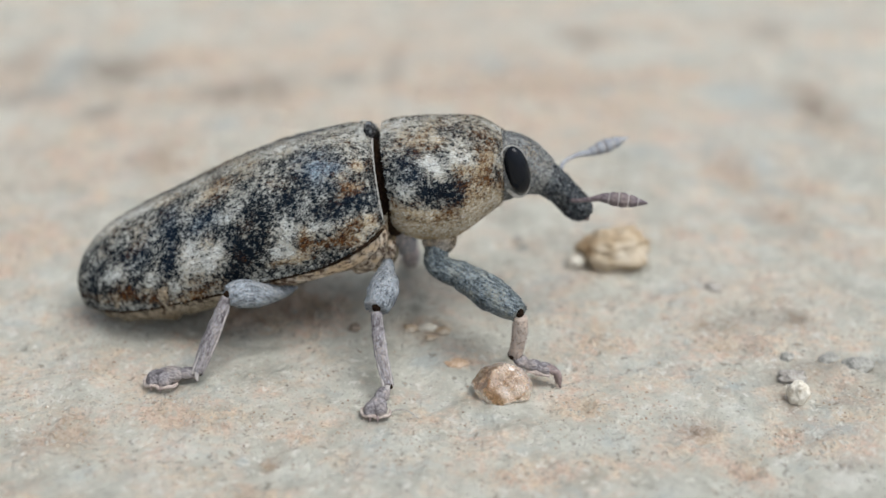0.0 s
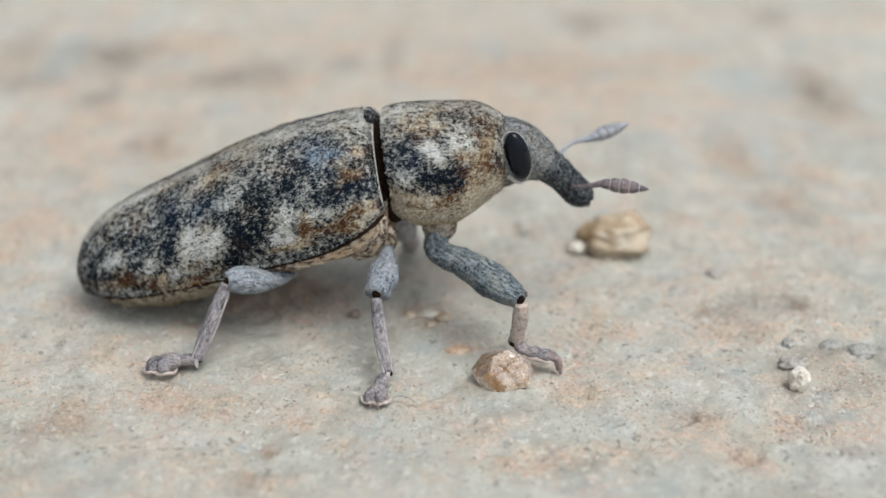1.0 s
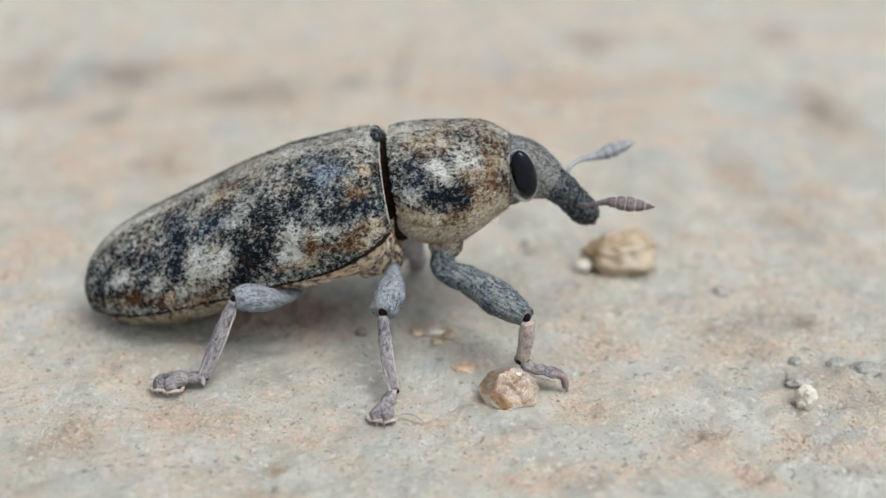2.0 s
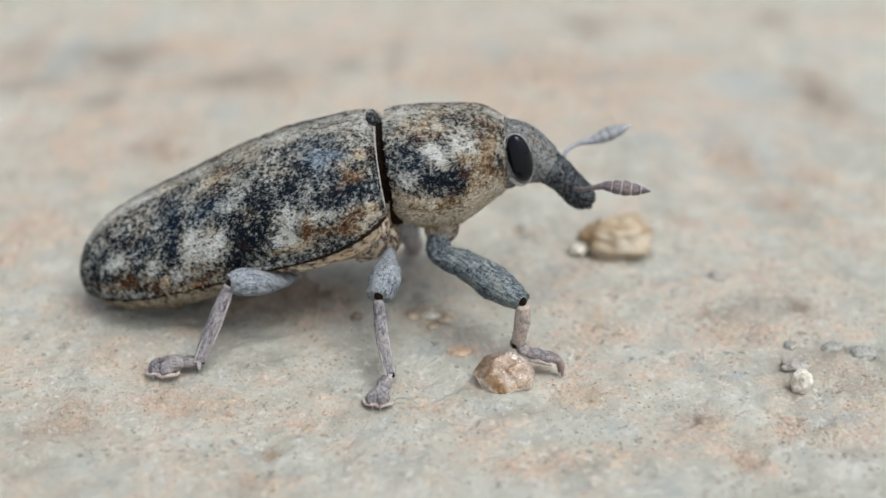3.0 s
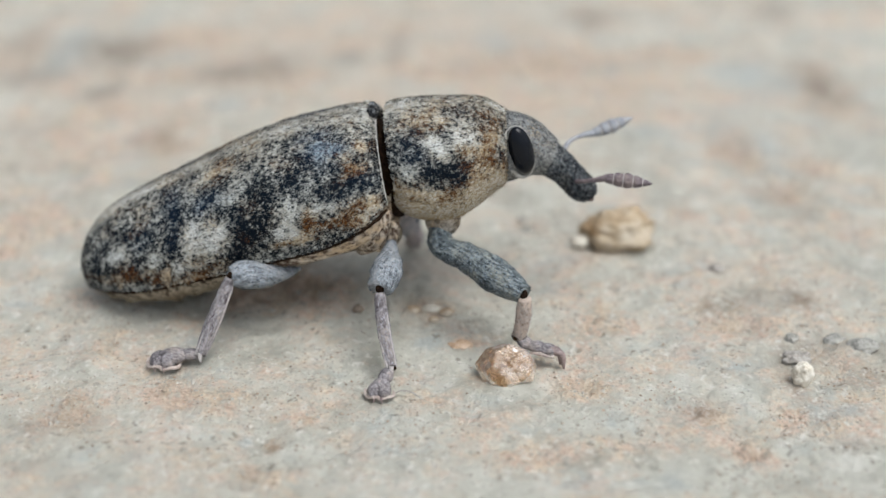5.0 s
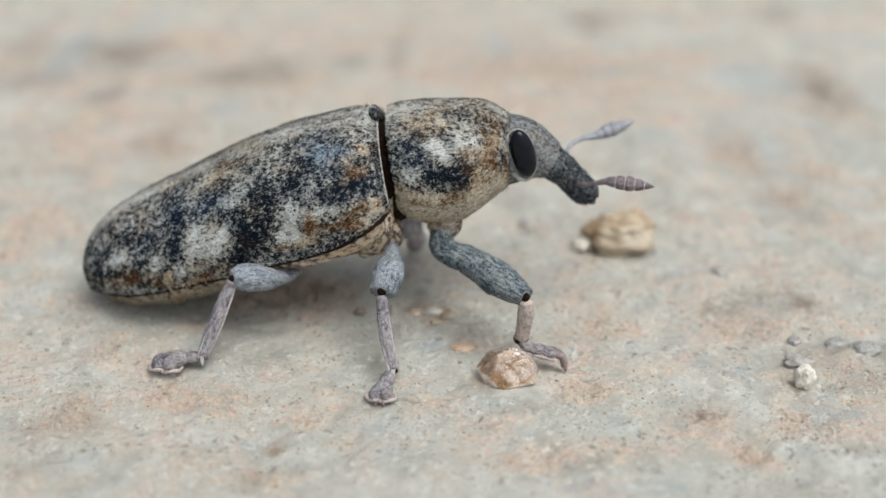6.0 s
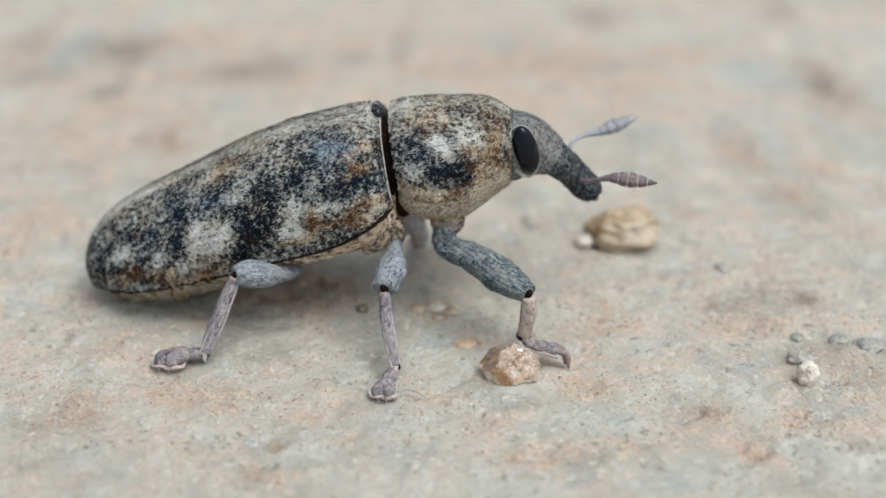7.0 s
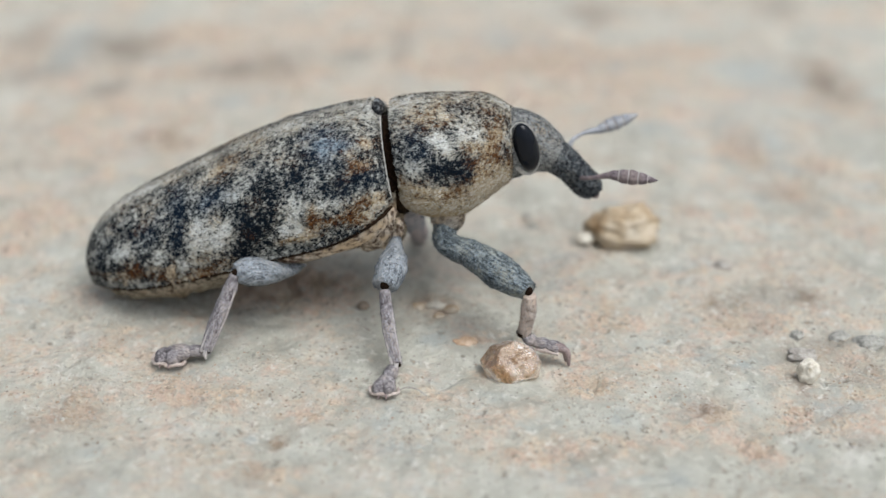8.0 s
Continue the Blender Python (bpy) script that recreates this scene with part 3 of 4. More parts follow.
def build_ground():
    near_x, near_y = np.arange(-17, 17.01, 0.085), np.arange(-12.5, 14, 0.085)
    grow = [0.2]
    while sum(grow) < 30000:
        grow.append(grow[-1] * (1.012 if sum(grow) < 45 else 1.5))
    out = np.cumsum(grow)
    xs = np.concatenate((-17 - out[::-1], near_x, 17 + out))
    back = np.cumsum([0.2 * 1.5 ** k for k in range(30)])
    ys = np.concatenate((-12.5 - back[::-1], near_y, near_y[-1] + out))
    gx, gy = np.meshgrid(xs, ys)
    fade = np.clip(1 - (np.hypot(gx, gy) - 60) / 200, 0, 1)
    z = ground_height(gx, gy) * fade
    n, m = gx.shape
    verts = np.stack((gx, gy, z), 2).reshape(-1, 3) * MM
    index = np.arange(n * m).reshape(n, m)
    quads = np.stack((index[:-1, :-1], index[:-1, 1:], index[1:, 1:], index[1:, :-1]), 2).reshape(-1, 4)
    data = bpy.data.meshes.new("ground")
    data.vertices.add(len(verts))
    data.vertices.foreach_set("co", verts.ravel())
    data.loops.add(quads.size)
    data.loops.foreach_set("vertex_index", quads.ravel().astype(np.int32))
    data.polygons.add(len(quads))
    data.polygons.foreach_set("loop_start", np.arange(0, quads.size, 4, dtype=np.int32))
    data.polygons.foreach_set("use_smooth", np.ones(len(quads), dtype=bool))
    data.update(calc_edges=True)
    data.validate()
    for key, stains in (("rust", RUST_AND_BOUNCE), ("slate", SLATE_STAINS), ("umber", UMBER_AND_PIT_SHADE)):
        data.attributes.new(key, "FLOAT", "POINT").data.foreach_set("value", stain_sum(stains, gx, gy).ravel().astype(np.float32))
    data.materials.append(STONE)
    ob = new("ground", data)
    return tagged(ob, "weathered beige sandstone slab with rusty and grey stains", "stone slab", kind="structure")


build_ground()

# ---- the weevil ----
MID = -2.05  # its plane of symmetry
# along the body: centre height, half height, half width, angle of the wing case's lower edge
BODY = [
    (-9.07, 0.98, 0.34, 0.40, -34), (-8.90, 1.02, 0.70, 0.75, -28), (-8.46, 1.17, 1.08, 1.15, -22), (-7.70, 1.37, 1.40, 1.50, -18),
    (-6.95, 1.60, 1.55, 1.72, -16), (-6.20, 1.89, 1.64, 1.88, -16), (-5.46, 2.20, 1.71, 2.00, -18), (-4.73, 2.47, 1.78, 2.07, -18),
    (-4.00, 2.73, 1.82, 2.12, -18), (-3.29, 2.94, 1.83, 2.12, -18), (-2.58, 3.13, 1.81, 2.08, -15), (-1.87, 3.31, 1.79, 2.00, -6), (-1.24, 3.38, 1.70, 1.85, 8),
]
COLLAR = [
    (-1.20, 3.94, 1.21, 1.58), (-0.98, 3.90, 1.32, 1.70), (-0.61, 3.86, 1.42, 1.75), (-0.06, 3.85, 1.49, 1.70),
    (0.50, 3.93, 1.43, 1.60), (1.05, 4.10, 1.25, 1.36), (1.36, 4.15, 1.09, 1.14), (1.62, 4.15, 0.91, 0.96),
]
# patches of the coat: along the body, angle up from the flank, their two radii; then pale (+) or dark (-), warm, blue
SHELL_PATCHES = [
    (-5.38, 10, 0.54, 14, 0.95, 0, 0), (-5.78, 20, 0.3, 9, 0.6, 0, 0.1), (-3.61, 13, 0.32, 14, 1.35, 0, 0), (-2.69, 12, 0.38, 6, 1.2, 0.05, 0), (-3.17, -4, 0.25, 6, 1, 0.35, 0),
    (-7.81, 20, 0.41, 9, 1.1, 0, 0), (-6.85, 3, 0.21, 6, 1.2, 0.1, 0), (-6.04, -5, 0.3, 9, 1.2, 0.05, 0), (-4.42, -4, 0.16, 4, 1.2, 0, 0), (-1.62, 5, 0.2, 7, 1, 0.35, 0),
    (-1.66, 53, 0.14, 4, 1.3, 0.75, 0), (-6.96, 40, 0.32, 7, 0.5, 0.1, 0.1), (-5.05, 43, 0.43, 7, 0.45, 0, 0.2),
]
SHELL_PATCHES += [
    (-3.9, 52, 0.37, 7, 0.45, 0.1, 0.1), (-4.53, 54, 0.36, 7, 0.4, 0.1, 0.1), (-2.17, 43, 0.22, 6, 0.4, 0.2, 0), (-3.31, 28, 0.29, 6, 0.35, 0, 0.1),
]
SHELL_PATCHES += [
    (-4.46, 7, 0.51, 13, -1.4, 0.15, 0), (-4.79, -2, 0.3, 9, -0.9, 0.1, 0), (-4.2, 32, 0.5, 10, -0.9, 0.1, 0), (-3.9, 18, 0.21, 6, -0.6, 0.2, 0), (-6.33, 32, 0.21, 20, -1.1, 0, 0.35),
    (-7.14, 32, 0.32, 10, -1, 0, 0.25), (-6.48, 57, 0.24, 12, -0.9, 0, 0.4), (-5.52, 46, 0.33, 10, -0.8, 0, 0.55), (-2.84, 71, 0.46, 8, -0.7, 0, 0.6), (-1.81, 24, 0.56, 7, -1, 0, 0.25),
    (-2.39, 18, 0.22, 5, -0.9, 0, 0.2), (-3.13, 45, 0.37, 6, -0.5, 0, 0.1), (-3.61, 62, 0.31, 6, -0.5, 0.05, 0),
]
SHELL_PATCHES += [
    (-7.29, 13, 0.17, 11, -1, 0.1, 0.1), (-5.6, -1, 0.31, 5, -0.5, 0.3, 0), (-3.06, 7, 0.18, 8, -0.9, 0.7, 0), (-3.43, 36, 0.33, 6, -0.55, 0, 0.1), (-8.25, 24, 0.2, 11, -0.6, 0.1, 0.1),
    (-2.54, 39, 0.36, 5, -0.6, 0, 0.2), (-4.79, 18, 0.22, 9, -0.6, 0.1, 0.1), (-8.5, 12, 0.29, 22, -0.7, 0.1, 0.1), (-7.37, 2, 0.34, 6, -0.8, 0.3, 0), (-6.45, 3, 0.13, 11, -0.9, 0.3, 0),
    (-5.71, -14, 0.31, 5, -0.7, 0.4, 0), (-7.77, 2, 0.35, 4, -0.6, 0.3, 0), (-7.51, 32, 0.25, 6, -0.5, 0, 0.1),
]
SHELL_PATCHES += [
    (-8.25, 43, 0.22, 11, -0.3, 0, 0.1), (-5.16, -10, 0.23, 6, -0.5, 0.3, 0),
]
SHELL_PATCHES += [
    (-2.5, 55, 0.41, 7, 0.25, 0, 1.6), (-1.81, 9, 0.34, 4, -0.35, 0.95, 0), (-2.21, 0, 0.23, 6, -0.6, 0.8, 0), (-1.81, 35, 0.33, 6, 0.1, 0.6, 0), (-2.65, -1, 0.23, 4, -0.7, 0.7, 0),
    (-5.27, 71, 0.3, 8, 0.35, 0.75, 0), (-6.67, -7, 0.37, 5, -0.8, 0.7, 0), (-7.48, -4, 0.43, 4, -0.3, 0.5, 0), (-5.93, -17, 0.47, 4, 0.2, 0.6, 0), (-3.57, -6, 0.4, 3, -0.2, 0.9, 0),
    (-1.95, -3, 0.2, 5, 0.5, 0.9, 0), (-8.18, -6, 0.36, 5, 0.3, 0.5, 0),
]
COLLAR_PATCHES = [
    (0.7, 42, 0.26, 12, 1.2, 0, 0), (-0.17, 42, 0.23, 6, 1.2, 0, 0), (-0.04, 31, 0.23, 6, 0.9, 0.05, 0), (-0.65, 17, 0.28, 7, 1.2, 0, 0), (-0.6, -6, 0.67, 5, 1.2, 0.5, 0),
    (0.76, -11, 0.36, 10, 0.9, 0.55, 0), (-0.93, -8, 0.19, 11, 1, 0.45, 0), (0.14, 25, 0.18, 5, 0.6, 0.2, 0), (-0.29, 65, 0.53, 10, 0.5, 0.5, 0), (0.19, 62, 0.09, 3, 1, 0.7, 0),
    (1.5, -11, 0.23, 25, 0.4, 0.7, 0),
]
COLLAR_PATCHES += [
    (-0.6, 42, 0.28, 14, -1, 0, 0.3), (-0.29, 14, 0.26, 6, -1.4, 0, 0.1), (0.35, 6, 0.34, 8, -1.4, 0, 0.1), (-0.45, 28, 0.2, 5, -0.9, 0, 0.2), (0.24, 45, 0.18, 6, -0.9, 0, 0.15),
    (0.06, 53, 0.15, 4, -0.5, 0.1, 0), (0.68, 76, 0.46, 9, -0.45, 0.1, 0.1), (0.5, 14, 0.25, 5, -0.8, 0.2, 0.1), (1.22, 65, 0.3, 13, -0.35, 0.2, 0), (-0.78, 25, 0.16, 6, -0.5, 0, 0.2),
    (-0.06, -14, 0.49, 5, -0.5, 1, 0),
]
COLLAR_PATCHES += [
    (1.14, 22, 0.19, 18, -0.2, 1.4, 0), (0.65, 28, 0.21, 7, -0.3, 0.6, 0), (1.34, 42, 0.16, 11, 0.2, 0.6, 0), (0.88, 6, 0.24, 9, 0.3, 0.6, 0), (-0.58, -17, 0.37, 6, -0.3, 0.9, 0),
    (-1.11, -6, 0.08, 12, 0.2, 0.8, 0),
]


def coat(patches, x, angle):
    """Pale, warm and blue shares of the coat at places along and round the body."""
    x, angle = np.asarray(x), np.asarray(angle)
    wx, wa = rough_noise(x * 2.2, angle * 0.07, 3, 3, 0.6), rough_noise(x * 2.2, angle * 0.07, 13, 3, 0.6)
    tone, warm, blue = np.zeros_like(x), np.zeros_like(x), np.zeros_like(x)
    for px, pa, rx, ra, t, w, b in patches:
        u, v = (x - px) / rx + 0.45 * wx, (angle - pa) / ra + 0.45 * wa
        g = np.exp(-(u * u + v * v) * 0.9)
        tone, warm, blue = tone + t * g, warm + w * g, blue + b * g
    # warmer and paler towards the ridge along the back
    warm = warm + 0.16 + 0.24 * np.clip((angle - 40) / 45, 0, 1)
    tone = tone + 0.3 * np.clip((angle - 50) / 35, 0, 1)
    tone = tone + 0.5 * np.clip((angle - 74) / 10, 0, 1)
    tone = np.where(tone < 0, 0.72, 0.95) * tone + 0.36 * rough_noise(x * 2.3, angle * 0.075, 61, 4, 0.7)
    warm = warm + 0.18 * np.clip(rough_noise(x * 1.1, angle * 0.04, 71, 3, 0.6), 0, 1)
    return {"tone": np.clip(tone, -0.9, 1.2), "warm": np.clip(warm, 0, 1), "blue": np.clip(blue, 0, 1)}


def body_at(x):
    t = np.array(BODY)
    return [float(spline(t[:, 0], t[:, k], np.array([x]))[0]) for k in range(1, 5)]


def collar_at(x):
    t = np.array(COLLAR)
    return [float(spline(t[:, 0], t[:, k], np.array([x]))[0]) for k in range(1, 4)]


def lean(x, z, centre):
    """The joint between wing cases and collar leans back towards the top."""
    return x + (0.18 - 0.205 * (z - centre)) * min(1.0, max(0.0, (x + 4.2) / 2.6)) * min(1.0, max(0.0, (1.2 - x) / 1.6))


def build_elytron(side, parent):
    """One wing case: side -1 is the flank towards the camera's path, +1 the other."""
    xs = np.concatenate(([-9.10, -9.08], np.linspace(-9.05, -8.4, 26), np.linspace(-8.36, -1.4, 190), [-1.37, -1.35, -1.34, -1.36, -1.40]))
    inward = [1.0] * (len(xs) - 5) + [0.992, 0.975, 0.94, 0.90, 0.86]
    inward[0], inward[1] = 0.3, 0.72
    rows, along, angles = [], [], []
    steps = 96
    for x, k in zip(xs, inward):
        zc, a, b, low = body_at(min(max(x, -9.07), -1.24))
        row = []
        for j in range(-2, steps + 1):
            f = low + (90 - low) * max(j, 0) / steps
            c, s = math.cos(radians(f)), math.sin(radians(f))
            groove = 0.010 * math.cos(f * 0.42) ** 8 if f < 84 else 0.0
            dent = 0.014 * math.exp(-((f - 90) / 2.2) ** 2)
            lift = 0.05 * math.exp(-((f - 86) / 5) ** 2) * math.exp(-((x + 1.52) / 0.16) ** 2)
            rim = 0.02 * math.exp(-((f - low) / 3.0) ** 2)
            uneven = 0.012 * noise.noise(Vector((x * 2.5, f * 0.08, side)))
            q = k * (1 - groove / 2 - dent + lift * 2.4 + rim + uneven)
            if j < 0:
                q *= 0.965 if j == -1 else 0.90
            y, z = side * b * abs(c) ** 0.93 * q, zc + a * math.copysign(abs(s) ** 0.96, s) * q
            row.append((lean(x, z, zc), MID + y, z))
            along.append(x)
            angles.append(f)
        rows.append(row)
    shape = rings(rows, closed=False)
    if side > 0:
        shape = shape[0], [tuple(reversed(q)) for q in shape[1]]
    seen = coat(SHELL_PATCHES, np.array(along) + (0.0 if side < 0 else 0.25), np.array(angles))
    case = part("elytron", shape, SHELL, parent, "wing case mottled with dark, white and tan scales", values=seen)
    strew(shape, 30000 if side < 0 else 14000, 0.085, 0.019, FLAKES, case, 1.0, 3, values=seen)
    return case


def build_abdomen(parent):
    xs = np.concatenate(([-9.02], np.linspace(-8.95, -1.12, 150)))
    rows = []
    for x in xs:
        zc, a, b, low = body_at(x)
        frill = 0.04 * math.sin(x * 8.0 + 2.2 * math.sin(x * 3.1)) * (0.6 + noise.noise(Vector((x * 2.7, 4, 0)))) * min(1, max(0, (-5.0 - x) / 1.5))
        ring = 0.03 * (abs(math.sin((x + 1.0) * 2.1)) ** 0.4 - 0.7)
        row = []
        for j in range(48):
            f = 2 * math.pi * j / 48
            c, s = math.cos(f), math.sin(f)
            slim = 0.20 * min(1, max(0, (x + 1.95) / 0.35)) * min(1, max(0, (s + 0.15) / 0.2))
            k = 0.955 - slim + (frill + ring * 0.6 if s < 0.2 else 0)
            under = 0.15 * min(1, max(0, (-4.4 - x) / 1.2)) * min(1, max(0, (0.97 + s) / 0.12))
            z = max(0.05, zc + a * s * (k + (-0.02 - under - 0.03 * min(1, max(0, (x + 5.0) / 1.5)) if s < 0 else -0.03)))
            row.append((x, MID + b * math.copysign(abs(c) ** (0.78 - 0.28 * min(1, max(0, (-4.6 - x) / 1.2)) if s < 0 else 1.0), c) * (k - 0.035 + (0.45 * under if s < 0.1 else 0)), z))
        rows.append(row)
    return part("abdomen", rings(rows, True, True, True), BELLY, parent, "pale tan ringed belly")


FOLDS = [
    ([(-1.92, -3.26, 1.88), (-1.70, -3.52, 2.22), (-1.40, -3.68, 2.70), (-1.22, -3.72, 3.06)], [0.12, 0.24, 0.22, 0.12]),
    ([(-1.62, -3.06, 1.86), (-1.40, -3.28, 2.10), (-1.14, -3.46, 2.52), (-1.02, -3.50, 2.86)], [0.12, 0.22, 0.20, 0.10]),
]


def build_flank(side, parent):
    """The narrow tan plate under a wing case, and the pale rim along the wing case's front."""
    line, rim = [], []
    for x in np.linspace(-4.5, -1.30, 9):
        zc, a, b, low = body_at(x)
        f = radians(low - 9)
        line.append((lean(x, zc + a * math.sin(f), zc) - 0.02, MID + side * b * math.cos(f) * 0.955, zc + a * math.sin(f)))
    part("flank_plate", tube(line, [0.05, 0.12, 0.17, 0.20, 0.22, 0.24, 0.25, 0.22, 0.10], 0.35, 40, 14, 0.1, side, lie=(0, 1, 0.15)), FOLDED, parent, "tan plate below the wing case")
    edge = []
    for x in np.linspace(-8.6, -1.36, 24):
        zc, a, b, low = body_at(x)
        f = radians(low - 3.0)
        edge.append((lean(x, zc + a * math.sin(f), zc), MID + side * b * math.cos(f) * 1.012, zc + a * math.sin(f)))
    part("wing_seam", tube(edge, [0.03] + [0.052] * 22 + [0.03], 1.0, 90, 8, 0.5, side, lie=(0, 1, 0)), DARK_SKIN, parent, "dark seam below the wing case")
    for fold, wide in (FOLDS if side < 0 else []):
        part("breast_plate", tube(fold, wide, 0.5, 20, 14, 0.12, 2, lie=(0, 1, 0)), FOLDED, parent, "tan creased breast plate")
    zc, a, b, low = body_at(-1.24)
    for k in range(13):
        f = radians(low + (88 - low) * k / 12)
        z = zc + a * math.sin(f) * 0.985
        rim.append((lean(-1.35, z, zc), MID + side * b * math.cos(f) * 0.985, z))
    part("wing_rim", tube(rim, [0.03] * 13, 1.0, 50, 8, 0.3, side, lie=(1, 0, 0)), RIM, parent, "pale edge along the wing case's front")


def build_collar(parent):
    xs = np.concatenate(([-1.14, -1.19, -1.21], np.linspace(-1.19, 1.60, 110), [1.63, 1.62, 1.58]))
    inward = [0.84, 0.93, 0.98] + [1.0] * 110 + [0.98, 0.94, 0.88]
    rows, along, angles = [], [], []
    for x, k in zip(xs, inward):
        zc, a, b = collar_at(min(max(x, -1.20), 1.62))
        row = []
        for j in range(128):
            f = 360 * j / 128 - 90
            c, s = math.cos(radians(f)), math.sin(radians(f))
            q = k * (1 + 0.016 * noise.noise(Vector((x * 2.2, c * 2.2, s * 2.2))) + 0.006 * noise.noise(Vector((x * 9, c * 12, s * 12))))
            y, z = -b * math.copysign(abs(c) ** 0.95, c) * q, zc + a * s * q
            row.append((lean(x, z if s > 0 else zc + 0.25 * (z - zc), zc), MID + y, z))
            along.append(x)
            angles.append(f if f <= 90 else 180 - f)
        rows.append(row)
    shape = rings(rows, True, True, True)
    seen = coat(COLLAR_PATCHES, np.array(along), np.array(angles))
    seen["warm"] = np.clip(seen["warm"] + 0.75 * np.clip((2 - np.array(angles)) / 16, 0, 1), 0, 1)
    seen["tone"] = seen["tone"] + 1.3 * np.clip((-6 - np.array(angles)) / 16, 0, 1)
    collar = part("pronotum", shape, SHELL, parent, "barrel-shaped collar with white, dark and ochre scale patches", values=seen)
    strew(shape, 24000, 0.080, 0.018, FLAKES, collar, 1.0, 5, values=seen, keep=lambda c: np.clip((c[:, 2] - 2.80) / 0.45, 0.10, 1))
    return collar


def build_head(parent):
    skull = tube([(1.45, MID, 4.16), (1.75, MID, 4.18), (2.08, MID, 4.14), (2.46, MID, 4.00), (2.70, MID, 3.88)], [0.87, 0.85, 0.77, 0.59, 0.48], 1.0, 26, 40, 0.02, lie=(0, 1, 0))
    head = part("head", skull, HEAD, parent, "grey scaly head behind the snout")
    strew(skull, 3500, 0.075, 0.017, HEAD_FLAKES, head, -1.0, 7)
    beak = tube([(2.35, MID, 4.05), (2.68, MID, 3.88), (3.06, MID, 3.58), (3.38, MID, 3.26), (3.66, MID, 2.96), (3.78, MID, 2.82)], [0.52, 0.43, 0.385, 0.36, 0.345, 0.24], 0.80, 40, 32, 0.06, lie=(0, 1, 0))
    rostrum = part("rostrum", beak, SNOUT, head, "thick dark downcurved snout")
    strew(beak, 2200, 0.07, 0.015, SNOUT_FLAKES, head, -1.0, 9)
    strew(beak, 550, 0.07, 0.015, HEAD_FLAKES, head, -1.0, 11, keep=lambda c: np.clip((3.35 - c[:, 0]) / 0.6, 0.08, 1) * np.clip((c[:, 2] + 0.9 * c[:, 0] - 6.0) / 0.5, 0.1, 1))
    for side in (-1, 1):
        part("mandible", tube([(3.68, MID + side * 0.10, 2.94), (3.80, MID + side * 0.10, 2.80), (3.86, MID + side * 0.06, 2.72)], [0.12, 0.10, 0.04], 1, 8, 10), CLAW, head)
        eye = part("eye", blob((0, 0, 0), (0.30, 0.24, 0.62), 0.0, 0, 40, 28), EYE, head, "glossy black oval eye")
        eye.matrix_basis = pose(1.98 * MM, (MID + side * 0.72) * MM, (4.40 if side < 0 else 4.18) * MM, side * 6, -15, side * -14)
        lobe = []
        for j in range(49):
            f = 2 * math.pi * j / 48
            lobe.append((0.35 * math.cos(f) - 0.025, 0, 0.68 * math.sin(f) - 0.015))
        ring = part("eye_rim", tube(lobe, [0.014 + 0.046 * max(0, -math.cos(2 * math.pi * j / 48 - 0.35)) for j in range(49)], 0.4, 60, 10, 0.1, lie=(0, 1, 0)), RIM, head, "pale rim round the eye")
        ring.matrix_basis = pose(1.96 * MM, (MID + side * 0.70) * MM, (4.38 if side < 0 else 4.16) * MM, side * 6, -15, side * -14)
    front = []
    for j in range(65):
        f = 2 * math.pi * j / 64
        front.append((1.60, MID + 0.97 * math.cos(f), 4.15 + 0.91 * math.sin(f)))
    part("collar_rim", tube(front, [0.022] * 65, 1.0, 80, 10, 0.2, lie=(1, 0, 0)), BELLY, parent, "pale fringe along the collar's front edge")
    return head


def build_feeler(parent, side, line, thick, club, colour):
    """A feeler: a thin jointed stalk and a spindle-shaped club in rings."""
    feeler = part("antenna", tube(line, thick, 1, 30, 12, 0.15, side), colour, parent)
    a, b = Vector(club[0]), Vector(club[1])
    for k in range(5):
        lo, hi = a.lerp(b, k / 5), a.lerp(b, (k + 1.04) / 5)
        wide = [0.095, 0.15, 0.175, 0.145, 0.085][k]
        nextw = [0.145, 0.175, 0.155, 0.105, 0.014][k]
        part("club_segment", tube([lo, lo.lerp(hi, 0.12), lo.lerp(hi, 0.6), hi], [wide * 0.8, wide, (wide + nextw) / 2 * 1.08, nextw * 0.9], 1, 10, 16, 0.05), colour, feeler)
        if k < 4:
            part("club_band", tube([hi.lerp(lo, 0.10), hi.lerp(lo, 0.04), hi.lerp(lo, -0.02)], [nextw * 0.95, nextw * 1.06, nextw * 0.9], 1, 5, 16), KEEL, feeler)
    return feeler


def foot_lobe(at, way, r, side):
    """One rounded lobe of a foot's broad joint, and the pale lip round its underside."""
    away = Vector((way.x, way.y, 0)).normalized()
    across = Vector((-away.y, away.x, 0)) * side
    mid = at + away * (0.55 * r) + across * (0.50 * r)
    turn = math.degrees(math.atan2(away.y, away.x)) + 12 * side
    shape = blob((mid.x, mid.y, 0.82 * r), (1.02 * r, 0.76 * r, 0.84 * r), 0.10, 3 + side, 26, 16, turn)
    hollow = [(x, y, z if z > 0.50 * r else 0.50 * r + 0.15 * (0.50 * r - z)) for x, y, z in shape[0]]
    lip = []
    for k in range(13):
        f = radians(turn - 105 + 210 * k / 12)
        lip.append((mid.x + 1.03 * r * math.cos(f), mid.y + 0.98 * r * math.sin(f), 0.54 * r + 0.12 * r * math.sin(k * 1.1)))
    spots = {"along": [v[0] * 3 for v in hollow], "round": [v[1] * 3 for v in hollow]}
    return (hollow, shape[1], spots), tube(lip, [0.07 * r] + [0.17 * r] * 11 + [0.07 * r], 1.0, 36, 10, 0.3, 4)


